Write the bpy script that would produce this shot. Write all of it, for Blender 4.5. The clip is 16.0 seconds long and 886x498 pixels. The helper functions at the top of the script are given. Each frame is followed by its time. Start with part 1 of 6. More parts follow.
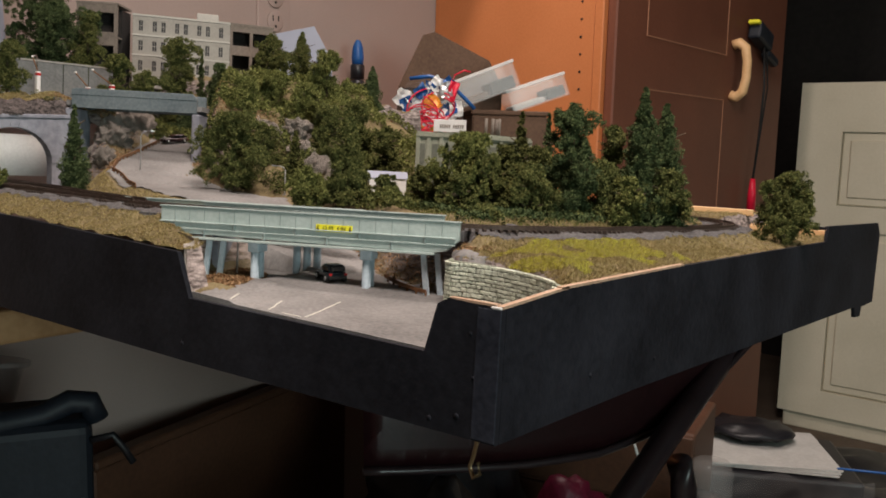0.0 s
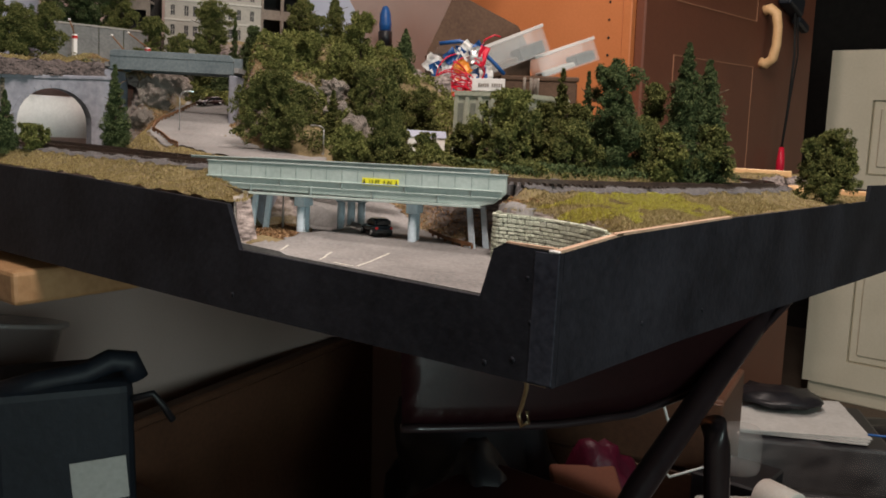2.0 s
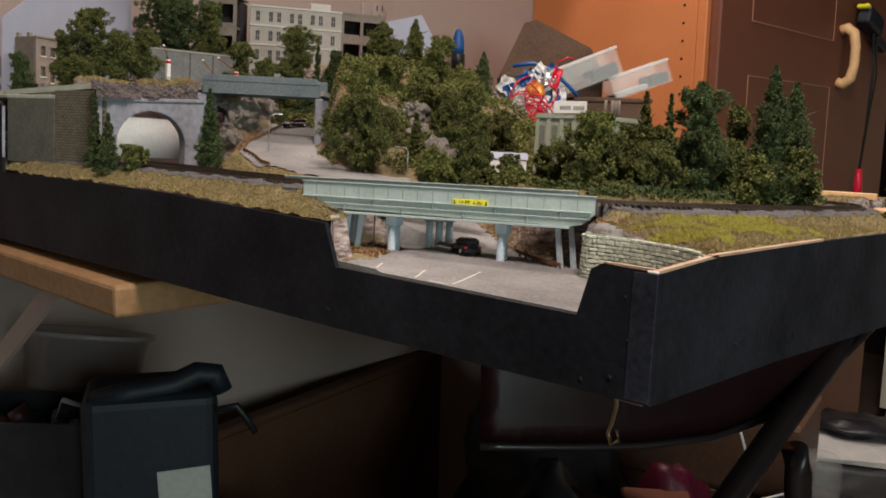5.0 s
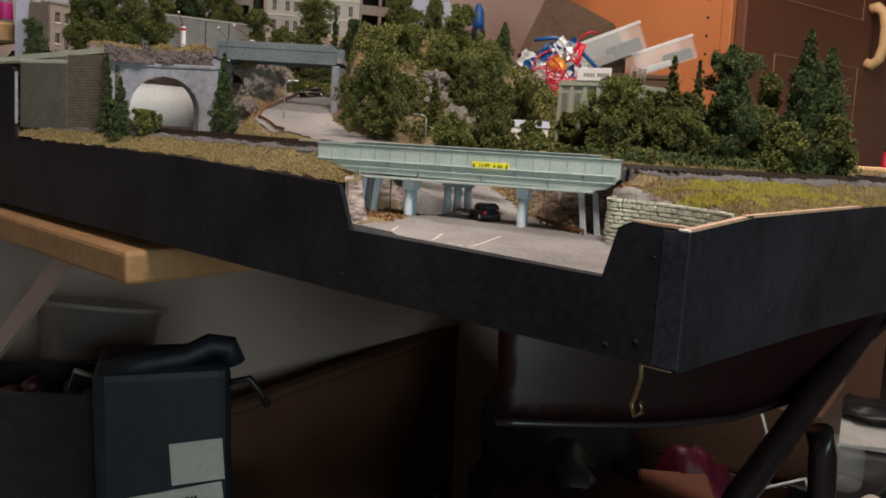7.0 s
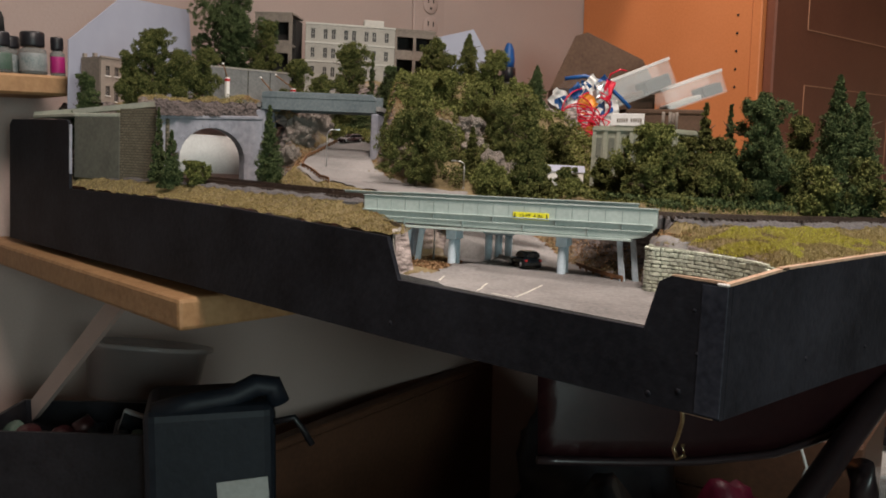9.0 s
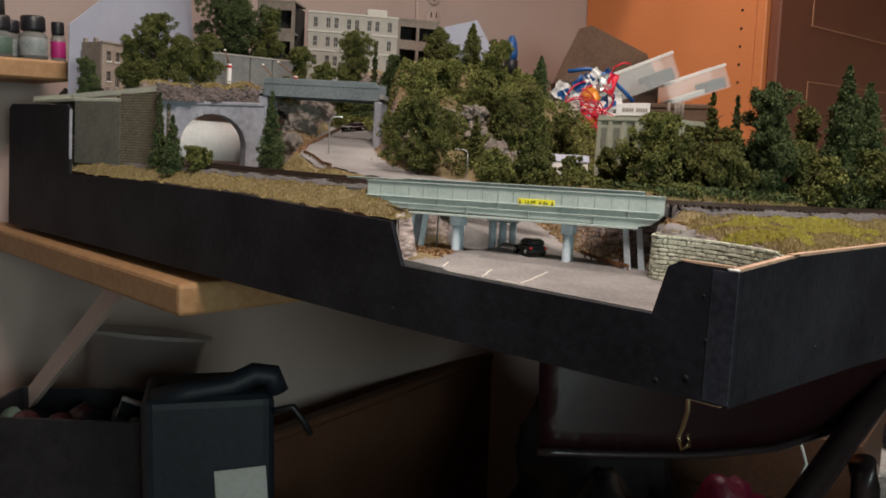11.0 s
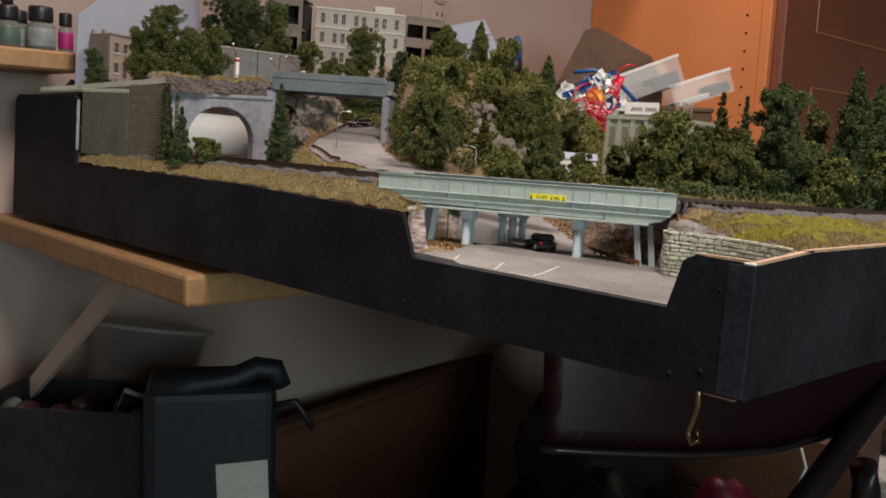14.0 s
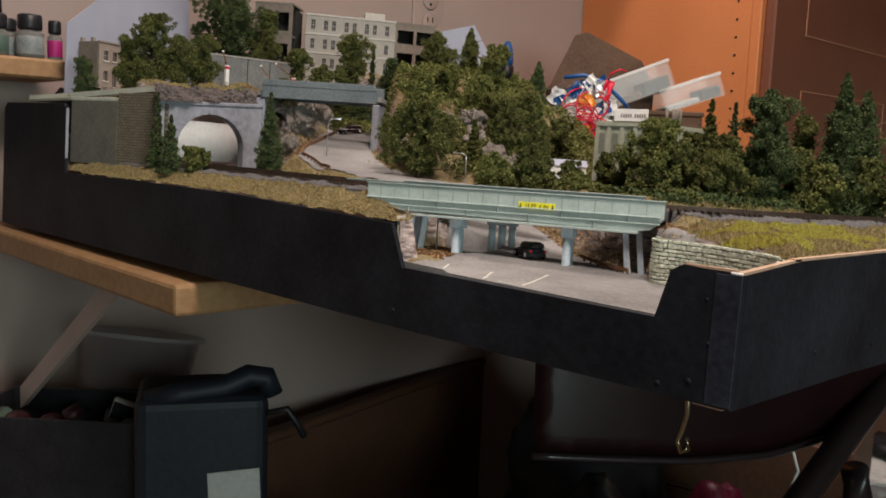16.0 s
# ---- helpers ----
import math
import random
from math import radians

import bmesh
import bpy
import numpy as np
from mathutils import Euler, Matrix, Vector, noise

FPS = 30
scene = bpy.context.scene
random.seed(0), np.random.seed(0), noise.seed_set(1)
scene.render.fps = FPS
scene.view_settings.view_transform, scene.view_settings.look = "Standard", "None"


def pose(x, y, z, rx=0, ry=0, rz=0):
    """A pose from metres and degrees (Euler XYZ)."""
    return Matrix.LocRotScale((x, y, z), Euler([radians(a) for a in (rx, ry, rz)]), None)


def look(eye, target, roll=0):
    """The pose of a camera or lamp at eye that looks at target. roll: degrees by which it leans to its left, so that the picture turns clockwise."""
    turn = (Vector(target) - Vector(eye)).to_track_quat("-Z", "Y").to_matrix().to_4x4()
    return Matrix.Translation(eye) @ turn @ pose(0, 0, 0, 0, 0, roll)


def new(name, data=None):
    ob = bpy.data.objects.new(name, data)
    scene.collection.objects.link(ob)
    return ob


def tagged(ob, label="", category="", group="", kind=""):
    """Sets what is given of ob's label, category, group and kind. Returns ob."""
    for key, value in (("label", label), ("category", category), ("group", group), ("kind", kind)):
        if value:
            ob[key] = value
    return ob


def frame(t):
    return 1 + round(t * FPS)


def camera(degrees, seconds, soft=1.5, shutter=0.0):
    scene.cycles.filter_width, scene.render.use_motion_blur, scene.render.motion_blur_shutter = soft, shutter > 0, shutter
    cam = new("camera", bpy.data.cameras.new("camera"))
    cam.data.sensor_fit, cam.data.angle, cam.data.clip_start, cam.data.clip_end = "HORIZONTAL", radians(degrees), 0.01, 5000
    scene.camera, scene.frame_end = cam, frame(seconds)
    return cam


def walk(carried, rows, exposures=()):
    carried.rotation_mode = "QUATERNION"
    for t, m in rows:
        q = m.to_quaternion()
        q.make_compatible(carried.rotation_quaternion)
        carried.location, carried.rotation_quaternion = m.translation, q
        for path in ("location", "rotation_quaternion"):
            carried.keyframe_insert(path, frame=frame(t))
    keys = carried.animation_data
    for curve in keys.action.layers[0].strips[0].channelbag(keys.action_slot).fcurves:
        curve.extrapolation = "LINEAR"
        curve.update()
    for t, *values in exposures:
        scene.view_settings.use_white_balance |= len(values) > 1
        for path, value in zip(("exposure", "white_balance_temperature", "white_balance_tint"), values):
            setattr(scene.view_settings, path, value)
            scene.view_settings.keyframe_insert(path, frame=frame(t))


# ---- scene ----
# the camera: hand-held, about 0.4 m from the corner of the layout
cam = camera(54.65, 16.0, soft=1.8)
PATH = (
    (0, 0.1945, -0.2797, 0.8771, 82.678, -1.550, 38.646),
    (0.5, 0.1918, -0.2783, 0.8695, 80.484, -1.077, 36.851),
    (0.8, 0.1837, -0.2794, 0.8612, 79.756, -1.826, 36.911),
    (1, 0.1808, -0.2789, 0.8581, 79.480, -2.277, 37.245),
    (1.5, 0.1798, -0.2830, 0.8611, 80.204, -1.788, 38.576),
    (2, 0.1851, -0.2926, 0.8652, 80.896, -1.434, 39.912),
    (2.5, 0.1838, -0.2911, 0.8628, 80.996, -1.730, 39.911),
    (3, 0.1878, -0.2998, 0.8673, 81.940, -1.260, 41.090),
    (3.5, 0.1881, -0.3043, 0.8696, 82.296, -0.955, 42.075),
    (4, 0.1845, -0.3082, 0.8681, 82.325, -1.115, 42.778),
    (4.5, 0.1826, -0.3141, 0.8680, 82.350, -1.195, 43.621),
    (7, 0.1692, -0.3012, 0.8520, 81.076, -1.956, 45.258),
    (7.5, 0.1676, -0.3066, 0.8517, 81.002, -1.782, 46.043),
    (8, 0.1714, -0.3170, 0.8605, 82.110, -1.162, 47.704),
    (8.5, 0.1759, -0.3223, 0.8666, 82.891, -0.766, 47.480),
    (9, 0.1765, -0.3207, 0.8663, 82.952, -0.889, 47.092),
    (9.5, 0.1756, -0.3196, 0.8649, 82.868, -1.013, 47.015),
    (12, 0.1693, -0.3198, 0.8583, 82.725, -1.841, 47.120),
    (12.5, 0.1715, -0.3217, 0.8596, 83.035, -1.812, 47.050),
    (13, 0.1719, -0.3219, 0.8602, 83.187, -1.733, 47.048),
    (13.5, 0.1672, -0.3209, 0.8561, 82.773, -2.349, 46.674),
    (14, 0.1664, -0.3264, 0.8544, 82.812, -2.547, 47.011),
    (14.5, 0.1705, -0.3276, 0.8585, 83.205, -2.164, 47.245),
    (15, 0.1674, -0.3243, 0.8592, 82.851, -2.047, 46.876),
    (15.5, 0.1655, -0.3276, 0.8575, 82.840, -2.301, 46.860),
    (16, 0.1675, -0.3243, 0.8577, 83.060, -2.270, 46.535),
)
walk(cam, [(row[0], pose(*row[1:])) for row in PATH])

# ---- light ----
world = bpy.data.worlds.new("room_air")
scene.world = world
world.use_nodes = True
world.node_tree.nodes["Background"].inputs[0].default_value = (1.0, 0.83, 0.68, 1)
world.node_tree.nodes["Background"].inputs[1].default_value = 0.03


def area_lamp(name, eye, target, size, watts, colour):
    data = bpy.data.lights.new(name, "AREA")
    data.shape, data.size, data.energy, data.color = "DISK", size, watts, colour
    ob = new(name, data)
    ob.matrix_world = look(eye, target)
    return ob


area_lamp("ceiling_lamp", (-0.47, 0.66, 2.25), (-0.44, 0.62, 0.8), 0.12, 15, (1.0, 0.845, 0.765))
# added soft fill above the camera to brighten the layout's front
area_lamp("front_fill", (0.22, -0.12, 1.85), (-0.25, 0.45, 0.8), 0.40, 19, (1.0, 0.845, 0.765))
# added low cool fill for the wall under the table, not a window
area_lamp("low_fill", (2.30, -0.75, 0.98), (-0.9, 0.35, 0.55), 0.9, 23, (0.80, 1.0, 0.97))
scene.view_settings.exposure = 0.0

# ---- helpers for meshes and materials ----
rnd = random.Random(7)
nrnd = np.random.RandomState(11)
LAY = pose(0, 0, 0.75, -2.4, 0, 0)   # the layout sags towards its far end


def mat(name, a, b, scale=60, rough=0.7, bump=0.25, fine=6.0, metal=0.0, spec=0.35, mix=0.5, per_object=0.0, coat=0.0):
    m = bpy.data.materials.new(name)
    m.use_nodes = True
    nt, nodes, links = m.node_tree, m.node_tree.nodes, m.node_tree.links
    bsdf = nodes["Principled BSDF"]
    tex = nodes.new("ShaderNodeTexCoord")
    big, small = nodes.new("ShaderNodeTexNoise"), nodes.new("ShaderNodeTexNoise")
    big.inputs["Scale"].default_value, small.inputs["Scale"].default_value = scale, scale * fine
    big.inputs["Detail"].default_value, small.inputs["Detail"].default_value = 4, 3
    both = nodes.new("ShaderNodeMix")
    both.inputs[0].default_value = mix
    ramp = nodes.new("ShaderNodeValToRGB")
    ramp.color_ramp.elements[0].position, ramp.color_ramp.elements[1].position = 0.34, 0.66
    ramp.color_ramp.elements[0].color, ramp.color_ramp.elements[1].color = (*a, 1), (*b, 1)
    for n in (big, small):
        links.new(tex.outputs["Object"], n.inputs["Vector"])
    links.new(big.outputs[0], both.inputs[2])
    links.new(small.outputs[0], both.inputs[3])
    links.new(both.outputs[0], ramp.inputs[0])
    colour = ramp.outputs[0]
    if per_object:
        info, hsv, span = nodes.new("ShaderNodeObjectInfo"), nodes.new("ShaderNodeHueSaturation"), nodes.new("ShaderNodeMapRange")
        span.inputs[3].default_value, span.inputs[4].default_value = 1 - per_object, 1 + per_object
        links.new(info.outputs["Random"], span.inputs[0])
        links.new(span.outputs[0], hsv.inputs["Value"])
        links.new(colour, hsv.inputs["Color"])
        colour = hsv.outputs[0]
    links.new(colour, bsdf.inputs["Base Color"])
    bsdf.inputs["Roughness"].default_value, bsdf.inputs["Metallic"].default_value = rough, metal
    bsdf.inputs["Specular IOR Level"].default_value = spec
    bsdf.inputs["Coat Weight"].default_value = coat
    if bump:
        bp = nodes.new("ShaderNodeBump")
        bp.inputs["Strength"].default_value, bp.inputs["Distance"].default_value = bump, 0.4 / scale / fine * 2
        links.new(small.outputs[0], bp.inputs["Height"])
        links.new(bp.outputs[0], bsdf.inputs["Normal"])
    return m


def island_mat(name, stops, rough=0.8, trans=0.0):
    """Colour by island, for leaves, blades and grains."""
    m = bpy.data.materials.new(name)
    m.use_nodes = True
    nodes, links = m.node_tree.nodes, m.node_tree.links
    geo, ramp, bsdf = nodes.new("ShaderNodeNewGeometry"), nodes.new("ShaderNodeValToRGB"), nodes["Principled BSDF"]
    els = ramp.color_ramp.elements
    while len(els) < len(stops):
        els.new(0.5)
    for n, c in enumerate(stops):
        els[n].position, els[n].color = n / max(1, len(stops) - 1), (*c, 1)
    links.new(geo.outputs["Random Per Island"], ramp.inputs[0])
    links.new(ramp.outputs[0], bsdf.inputs["Base Color"])
    bsdf.inputs["Roughness"].default_value, bsdf.inputs["Specular IOR Level"].default_value = rough, 0.04
    return m


def glass(name, colour=(0.9, 0.9, 0.9), rough=0.12, clear=0.8):
    m = bpy.data.materials.new(name)
    m.use_nodes = True
    b = m.node_tree.nodes["Principled BSDF"]
    b.inputs["Base Color"].default_value = (*colour, 1)
    b.inputs["Roughness"].default_value = rough
    b.inputs["Transmission Weight"].default_value = clear
    b.inputs["IOR"].default_value = 1.2
    return m


def sheer(name, colour, rough, cover):
    """Thin clear plastic that lets most light through."""
    m = bpy.data.materials.new(name)
    m.use_nodes = True
    b = m.node_tree.nodes["Principled BSDF"]
    b.inputs["Base Color"].default_value = (*colour, 1)
    b.inputs["Roughness"].default_value, b.inputs["Alpha"].default_value = rough, cover
    b.inputs["Specular IOR Level"].default_value = 0.5
    return m


def coursed_stone(name, a, b, joint, wide, high):
    """Small stones in courses, by the wall's own length and height."""
    m = mat(name, a, b, 330, 0.95, 0.5, 3)
    nodes, links = m.node_tree.nodes, m.node_tree.links
    bsdf, tex = nodes["Principled BSDF"], nodes["Texture Coordinate"]
    sep, com, brick, bump = nodes.new("ShaderNodeSeparateXYZ"), nodes.new("ShaderNodeCombineXYZ"), nodes.new("ShaderNodeTexBrick"), nodes.new("ShaderNodeBump")
    links.new(tex.outputs["Object"], sep.inputs[0])
    links.new(sep.outputs[0], com.inputs[0])
    links.new(sep.outputs[2], com.inputs[1])
    links.new(com.outputs[0], brick.inputs["Vector"])
    brick.inputs["Scale"].default_value, brick.inputs["Brick Width"].default_value, brick.inputs["Row Height"].default_value = 1.0, wide, high
    brick.inputs["Mortar Size"].default_value, brick.inputs["Mortar Smooth"].default_value = high * 0.12, 0.4
    links.new(bsdf.inputs["Base Color"].links[0].from_socket, brick.inputs["Color1"])
    brick.inputs["Color2"].default_value, brick.inputs["Mortar"].default_value = (*b, 1), (*joint, 1)
    links.new(brick.outputs["Color"], bsdf.inputs["Base Color"])
    bump.inputs["Strength"].default_value, bump.inputs["Distance"].default_value, bump.invert = 0.7, 0.0006, True
    links.new(brick.outputs["Fac"], bump.inputs["Height"])
    links.new(bump.outputs[0], bsdf.inputs["Normal"])
    return m


M = {}
M["black_paint"] = mat("black_paint", (0.006, 0.0065, 0.009), (0.020, 0.0215, 0.028), 17, 0.60, 0.10, 14, spec=0.12, mix=0.35)
M["raw_edge"] = mat("raw_wood_edge", (0.36, 0.23, 0.15), (0.50, 0.36, 0.26), 60, 0.8)
M["road"] = mat("grey_road", (0.11, 0.107, 0.104), (0.26, 0.253, 0.246), 16, 0.85, 0.2, 30, mix=0.35)
M["line"] = mat("road_line", (0.46, 0.45, 0.41), (0.60, 0.58, 0.52), 200, 0.8)
M["ballast"] = island_mat("ballast_grain", ((0.04, 0.039, 0.040), (0.11, 0.105, 0.105), (0.27, 0.26, 0.26)))
M["ballast_bed"] = mat("ballast_bed", (0.045, 0.043, 0.044), (0.13, 0.125, 0.125), 400, 0.95, 0.6, 4)
M["rail"] = mat("rusty_rail", (0.035, 0.025, 0.02), (0.09, 0.06, 0.045), 150, 0.55, 0.1, metal=0.3)
M["tie"] = mat("dark_tie", (0.03, 0.022, 0.018), (0.07, 0.05, 0.04), 200, 0.9)
M["steel_blue"] = mat("blue_green_girder", (0.33, 0.405, 0.385), (0.46, 0.535, 0.51), 40, 0.55, 0.12, 10, mix=0.4)
M["steel_dark"] = mat("dull_blue_girder", (0.085, 0.11, 0.122), (0.16, 0.19, 0.20), 40, 0.6, 0.12, 10)
M["rib"] = mat("girder_rib", (0.21, 0.27, 0.26), (0.30, 0.36, 0.35), 60, 0.6)
M["pier"] = mat("pale_blue_pier", (0.34, 0.44, 0.50), (0.52, 0.60, 0.66), 70, 0.7, 0.15)
M["portal"] = mat("blue_grey_plaster", (0.17, 0.18, 0.215), (0.30, 0.31, 0.35), 30, 0.85, 0.12)
M["yellow"] = mat("yellow_sign", (0.75, 0.72, 0.03), (0.85, 0.80, 0.05), 90, 0.6, 0)
M["ink"] = mat("black_ink", (0.01, 0.01, 0.01), (0.02, 0.02, 0.02), 90, 0.6, 0)
M["white"] = mat("white_paint", (0.66, 0.65, 0.63), (0.78, 0.77, 0.75), 70, 0.6, 0.08)
M["office"] = mat("cream_stone", (0.26, 0.25, 0.225), (0.34, 0.33, 0.295), 60, 0.8, 0.1)
M["office_band"] = mat("cream_band", (0.37, 0.36, 0.33), (0.44, 0.43, 0.39), 60, 0.8, 0.1)
M["concrete"] = mat("brown_concrete", (0.13, 0.11, 0.095), (0.21, 0.18, 0.15), 50, 0.85, 0.15)
# near-black for dark hollows and for the unlit end of the room
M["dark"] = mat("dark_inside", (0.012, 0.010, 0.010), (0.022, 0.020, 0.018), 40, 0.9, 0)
M["pane"] = mat("dark_pane", (0.03, 0.03, 0.032), (0.06, 0.06, 0.06), 120, 0.5, 0, spec=0.2)
M["brick_grey"] = mat("taupe_brick", (0.20, 0.17, 0.145), (0.29, 0.25, 0.215), 120, 0.85, 0.3)
M["candy_pane"] = mat("sage_window", (0.13, 0.14, 0.115), (0.19, 0.20, 0.165), 90, 0.3, 0)
M["candy"] = mat("sage_wall", (0.24, 0.26, 0.20), (0.33, 0.34, 0.27), 60, 0.8, 0.15)
M["girder_dark"] = mat("grey_green_side", (0.085, 0.09, 0.075), (0.14, 0.145, 0.12), 40, 0.8, 0.1)
M["stone"] = mat("green_grey_stone", (0.44, 0.49, 0.38), (0.76, 0.79, 0.67), 260, 0.9, 0.6, per_object=0.16)
M["mortar"] = mat("dark_joint", (0.16, 0.18, 0.135), (0.27, 0.29, 0.23), 120, 0.95, 0.4)
M["rubble"] = coursed_stone("brown_stone_wall", (0.095, 0.085, 0.058), (0.17, 0.15, 0.108), (0.045, 0.05, 0.035), 0.0055, 0.0026)
# black paint made paler and bluer to carry the corner's sheen
M["paint_sheen"] = mat("sheen_tinted_black", (0.010, 0.012, 0.019), (0.036, 0.041, 0.056), 30, 0.5, 0.08, 10, spec=0.2)
M["rock"] = mat("grey_rock", (0.17, 0.145, 0.125), (0.50, 0.44, 0.39), 60, 0.95, 0.9, 5)
M["purple_rock"] = mat("purple_grey_rock", (0.035, 0.029, 0.027), (0.12, 0.10, 0.095), 110, 0.95, 0.6, 5)
M["bark"] = mat("bark", (0.05, 0.035, 0.022), (0.11, 0.08, 0.05), 300, 0.95, 0.4)
M["leaf_dark"] = island_mat("foliage_dark", ((0.036, 0.053, 0.025), (0.063, 0.086, 0.037), (0.11, 0.135, 0.056)))
M["leaf_mid"] = island_mat("foliage_mid", ((0.047, 0.056, 0.020), (0.088, 0.099, 0.034), (0.165, 0.166, 0.058)))
M["leaf_light"] = island_mat("foliage_light", ((0.058, 0.068, 0.020), (0.115, 0.125, 0.040), (0.22, 0.225, 0.078)))
M["grass_straw"] = island_mat("straw_grass", ((0.15, 0.112, 0.048), (0.28, 0.222, 0.10), (0.43, 0.36, 0.175)))
M["grass_green"] = island_mat("green_grass", ((0.30, 0.275, 0.04), (0.50, 0.485, 0.07), (0.64, 0.61, 0.13)))
M["debris"] = island_mat("leaf_litter", ((0.12, 0.06, 0.03), (0.28, 0.17, 0.09), (0.42, 0.28, 0.16)))
M["metal"] = mat("grey_metal", (0.45, 0.46, 0.47), (0.6, 0.6, 0.6), 200, 0.35, 0, metal=0.7)
M["rust"] = mat("rusty_guardrail", (0.10, 0.045, 0.02), (0.22, 0.11, 0.05), 200, 0.8, 0.2)
M["car_blue"] = mat("dark_blue_paint", (0.006, 0.012, 0.018), (0.010, 0.02, 0.028), 60, 0.18, 0, spec=0.6, coat=0.6)
M["car_red"] = mat("dark_red_paint", (0.018, 0.005, 0.005), (0.03, 0.008, 0.008), 60, 0.42, 0, spec=0.3)
M["rubber"] = mat("rubber", (0.008, 0.008, 0.008), (0.02, 0.02, 0.02), 200, 0.85, 0)
M["glass_dark"] = mat("car_glass", (0.01, 0.011, 0.012), (0.02, 0.02, 0.022), 60, 0.22, 0, spec=0.5)
M["red_light"] = mat("red_lens", (0.35, 0.01, 0.01), (0.5, 0.02, 0.02), 60, 0.3, 0)
M["card"] = mat("pale_blue_card", (0.29, 0.31, 0.385), (0.325, 0.345, 0.42), 6, 0.75, 0.03)
M["wall"] = mat("beige_wall_paint", (0.35, 0.27, 0.242), (0.40, 0.312, 0.282), 5, 0.8, 0.1, 60, mix=0.3)
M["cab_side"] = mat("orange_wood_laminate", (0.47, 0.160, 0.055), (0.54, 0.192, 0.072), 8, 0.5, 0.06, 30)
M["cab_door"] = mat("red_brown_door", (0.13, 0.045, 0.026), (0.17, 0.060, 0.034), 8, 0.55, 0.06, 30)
M["cab_line"] = mat("worn_groove", (0.30, 0.14, 0.08), (0.40, 0.20, 0.12), 60, 0.6, 0)
M["pine"] = mat("pine_board", (0.24, 0.135, 0.062), (0.34, 0.205, 0.10), 16, 0.6, 0.12, 8)
M["maple"] = mat("light_wood_handle", (0.62, 0.38, 0.18), (0.74, 0.48, 0.25), 40, 0.45, 0.05)
M["brown_panel"] = mat("dark_brown_wood", (0.070, 0.032, 0.019), (0.115, 0.053, 0.030), 10, 0.6, 0.1, 12)
M["cupboard"] = mat("cream_cupboard_paint", (0.60, 0.555, 0.43), (0.70, 0.65, 0.52), 5, 0.6, 0.05, 30, mix=0.3)
M["floor"] = mat("worn_floor", (0.10, 0.075, 0.055), (0.17, 0.13, 0.10), 6, 0.7, 0.1, 20)
M["ceiling"] = mat("ceiling_paint", (0.6, 0.57, 0.52), (0.68, 0.65, 0.6), 5, 0.9, 0.05, 30)
M["maroon"] = mat("maroon_enamel", (0.022, 0.006, 0.008), (0.035, 0.010, 0.012), 20, 0.32, 0.03, spec=0.5)
M["black_tube"] = mat("dark_tube_enamel", (0.012, 0.008, 0.010), (0.022, 0.015, 0.018), 30, 0.3, 0.02, spec=0.5)
M["navy"] = mat("navy_plastic", (0.007, 0.010, 0.016), (0.013, 0.018, 0.027), 25, 0.55, 0.06)
M["black_plastic"] = mat("black_plastic", (0.008, 0.008, 0.010), (0.018, 0.018, 0.022), 40, 0.4, 0.03)
M["paper"] = mat("white_paper_label", (0.42, 0.42, 0.40), (0.52, 0.52, 0.50), 30, 0.7, 0)
M["cardboard"] = mat("brown_cardboard", (0.075, 0.043, 0.028), (0.12, 0.072, 0.046), 20, 0.85, 0.08, 10)
M["red_wire"] = mat("red_wire", (0.50, 0.008, 0.03), (0.68, 0.015, 0.05), 90, 0.35, 0)
M["pink"] = mat("magenta_bag", (0.045, 0.002, 0.010), (0.085, 0.004, 0.020), 30, 0.45, 0.2)
M["orange"] = mat("orange_packet", (0.75, 0.22, 0.02), (0.85, 0.42, 0.05), 25, 0.4, 0.05)
M["blue"] = mat("blue_plastic", (0.01, 0.06, 0.21), (0.015, 0.095, 0.30), 40, 0.4, 0.02)
M["clear"] = sheer("clear_plastic", (0.74, 0.71, 0.69), 0.16, 0.14)
# milky plastic, whitened for the highlights along the lid edges
M["clear_edge"] = sheer("milky_edge_highlight", (0.78, 0.74, 0.71), 0.25, 0.42)
M["wrap"] = sheer("shiny_wrapping_film", (0.45, 0.44, 0.43), 0.08, 0.10)
M["film"] = sheer("clear_bag_film", (0.75, 0.75, 0.77), 0.10, 0.03)
M["thin_clear"] = sheer("thin_clear_plastic", (0.20, 0.17, 0.165), 0.10, 0.30)
M["dull_grey"] = mat("weathered_grey_panel", (0.11, 0.115, 0.115), (0.19, 0.195, 0.19), 60, 0.85, 0.15)
M["kerb"] = mat("pale_green_kerb", (0.34, 0.37, 0.31), (0.46, 0.49, 0.42), 60, 0.7, 0.1)
M["bottle"] = glass("clear_bottle", (0.34, 0.36, 0.35), 0.1, 0.7)
M["grey_label"] = mat("grey_label", (0.12, 0.16, 0.16), (0.30, 0.30, 0.30), 90, 0.5, 0)
M["magenta"] = mat("magenta_label", (0.26, 0.01, 0.10), (0.32, 0.015, 0.14), 40, 0.5, 0)
M["green_label"] = mat("green_label", (0.04, 0.085, 0.06), (0.10, 0.13, 0.11), 40, 0.5, 0)
M["tape"] = mat("white_tape", (0.70, 0.66, 0.60), (0.8, 0.77, 0.72), 40, 0.5, 0)
M["gold"] = mat("brass_hook", (0.22, 0.17, 0.10), (0.36, 0.28, 0.16), 90, 0.3, 0, metal=0.9)


def mesh_of(bm, name, material):
    me = bpy.data.meshes.new(name)
    bm.to_mesh(me)
    bm.free()
    if material is not None:
        me.materials.append(material)
    return me


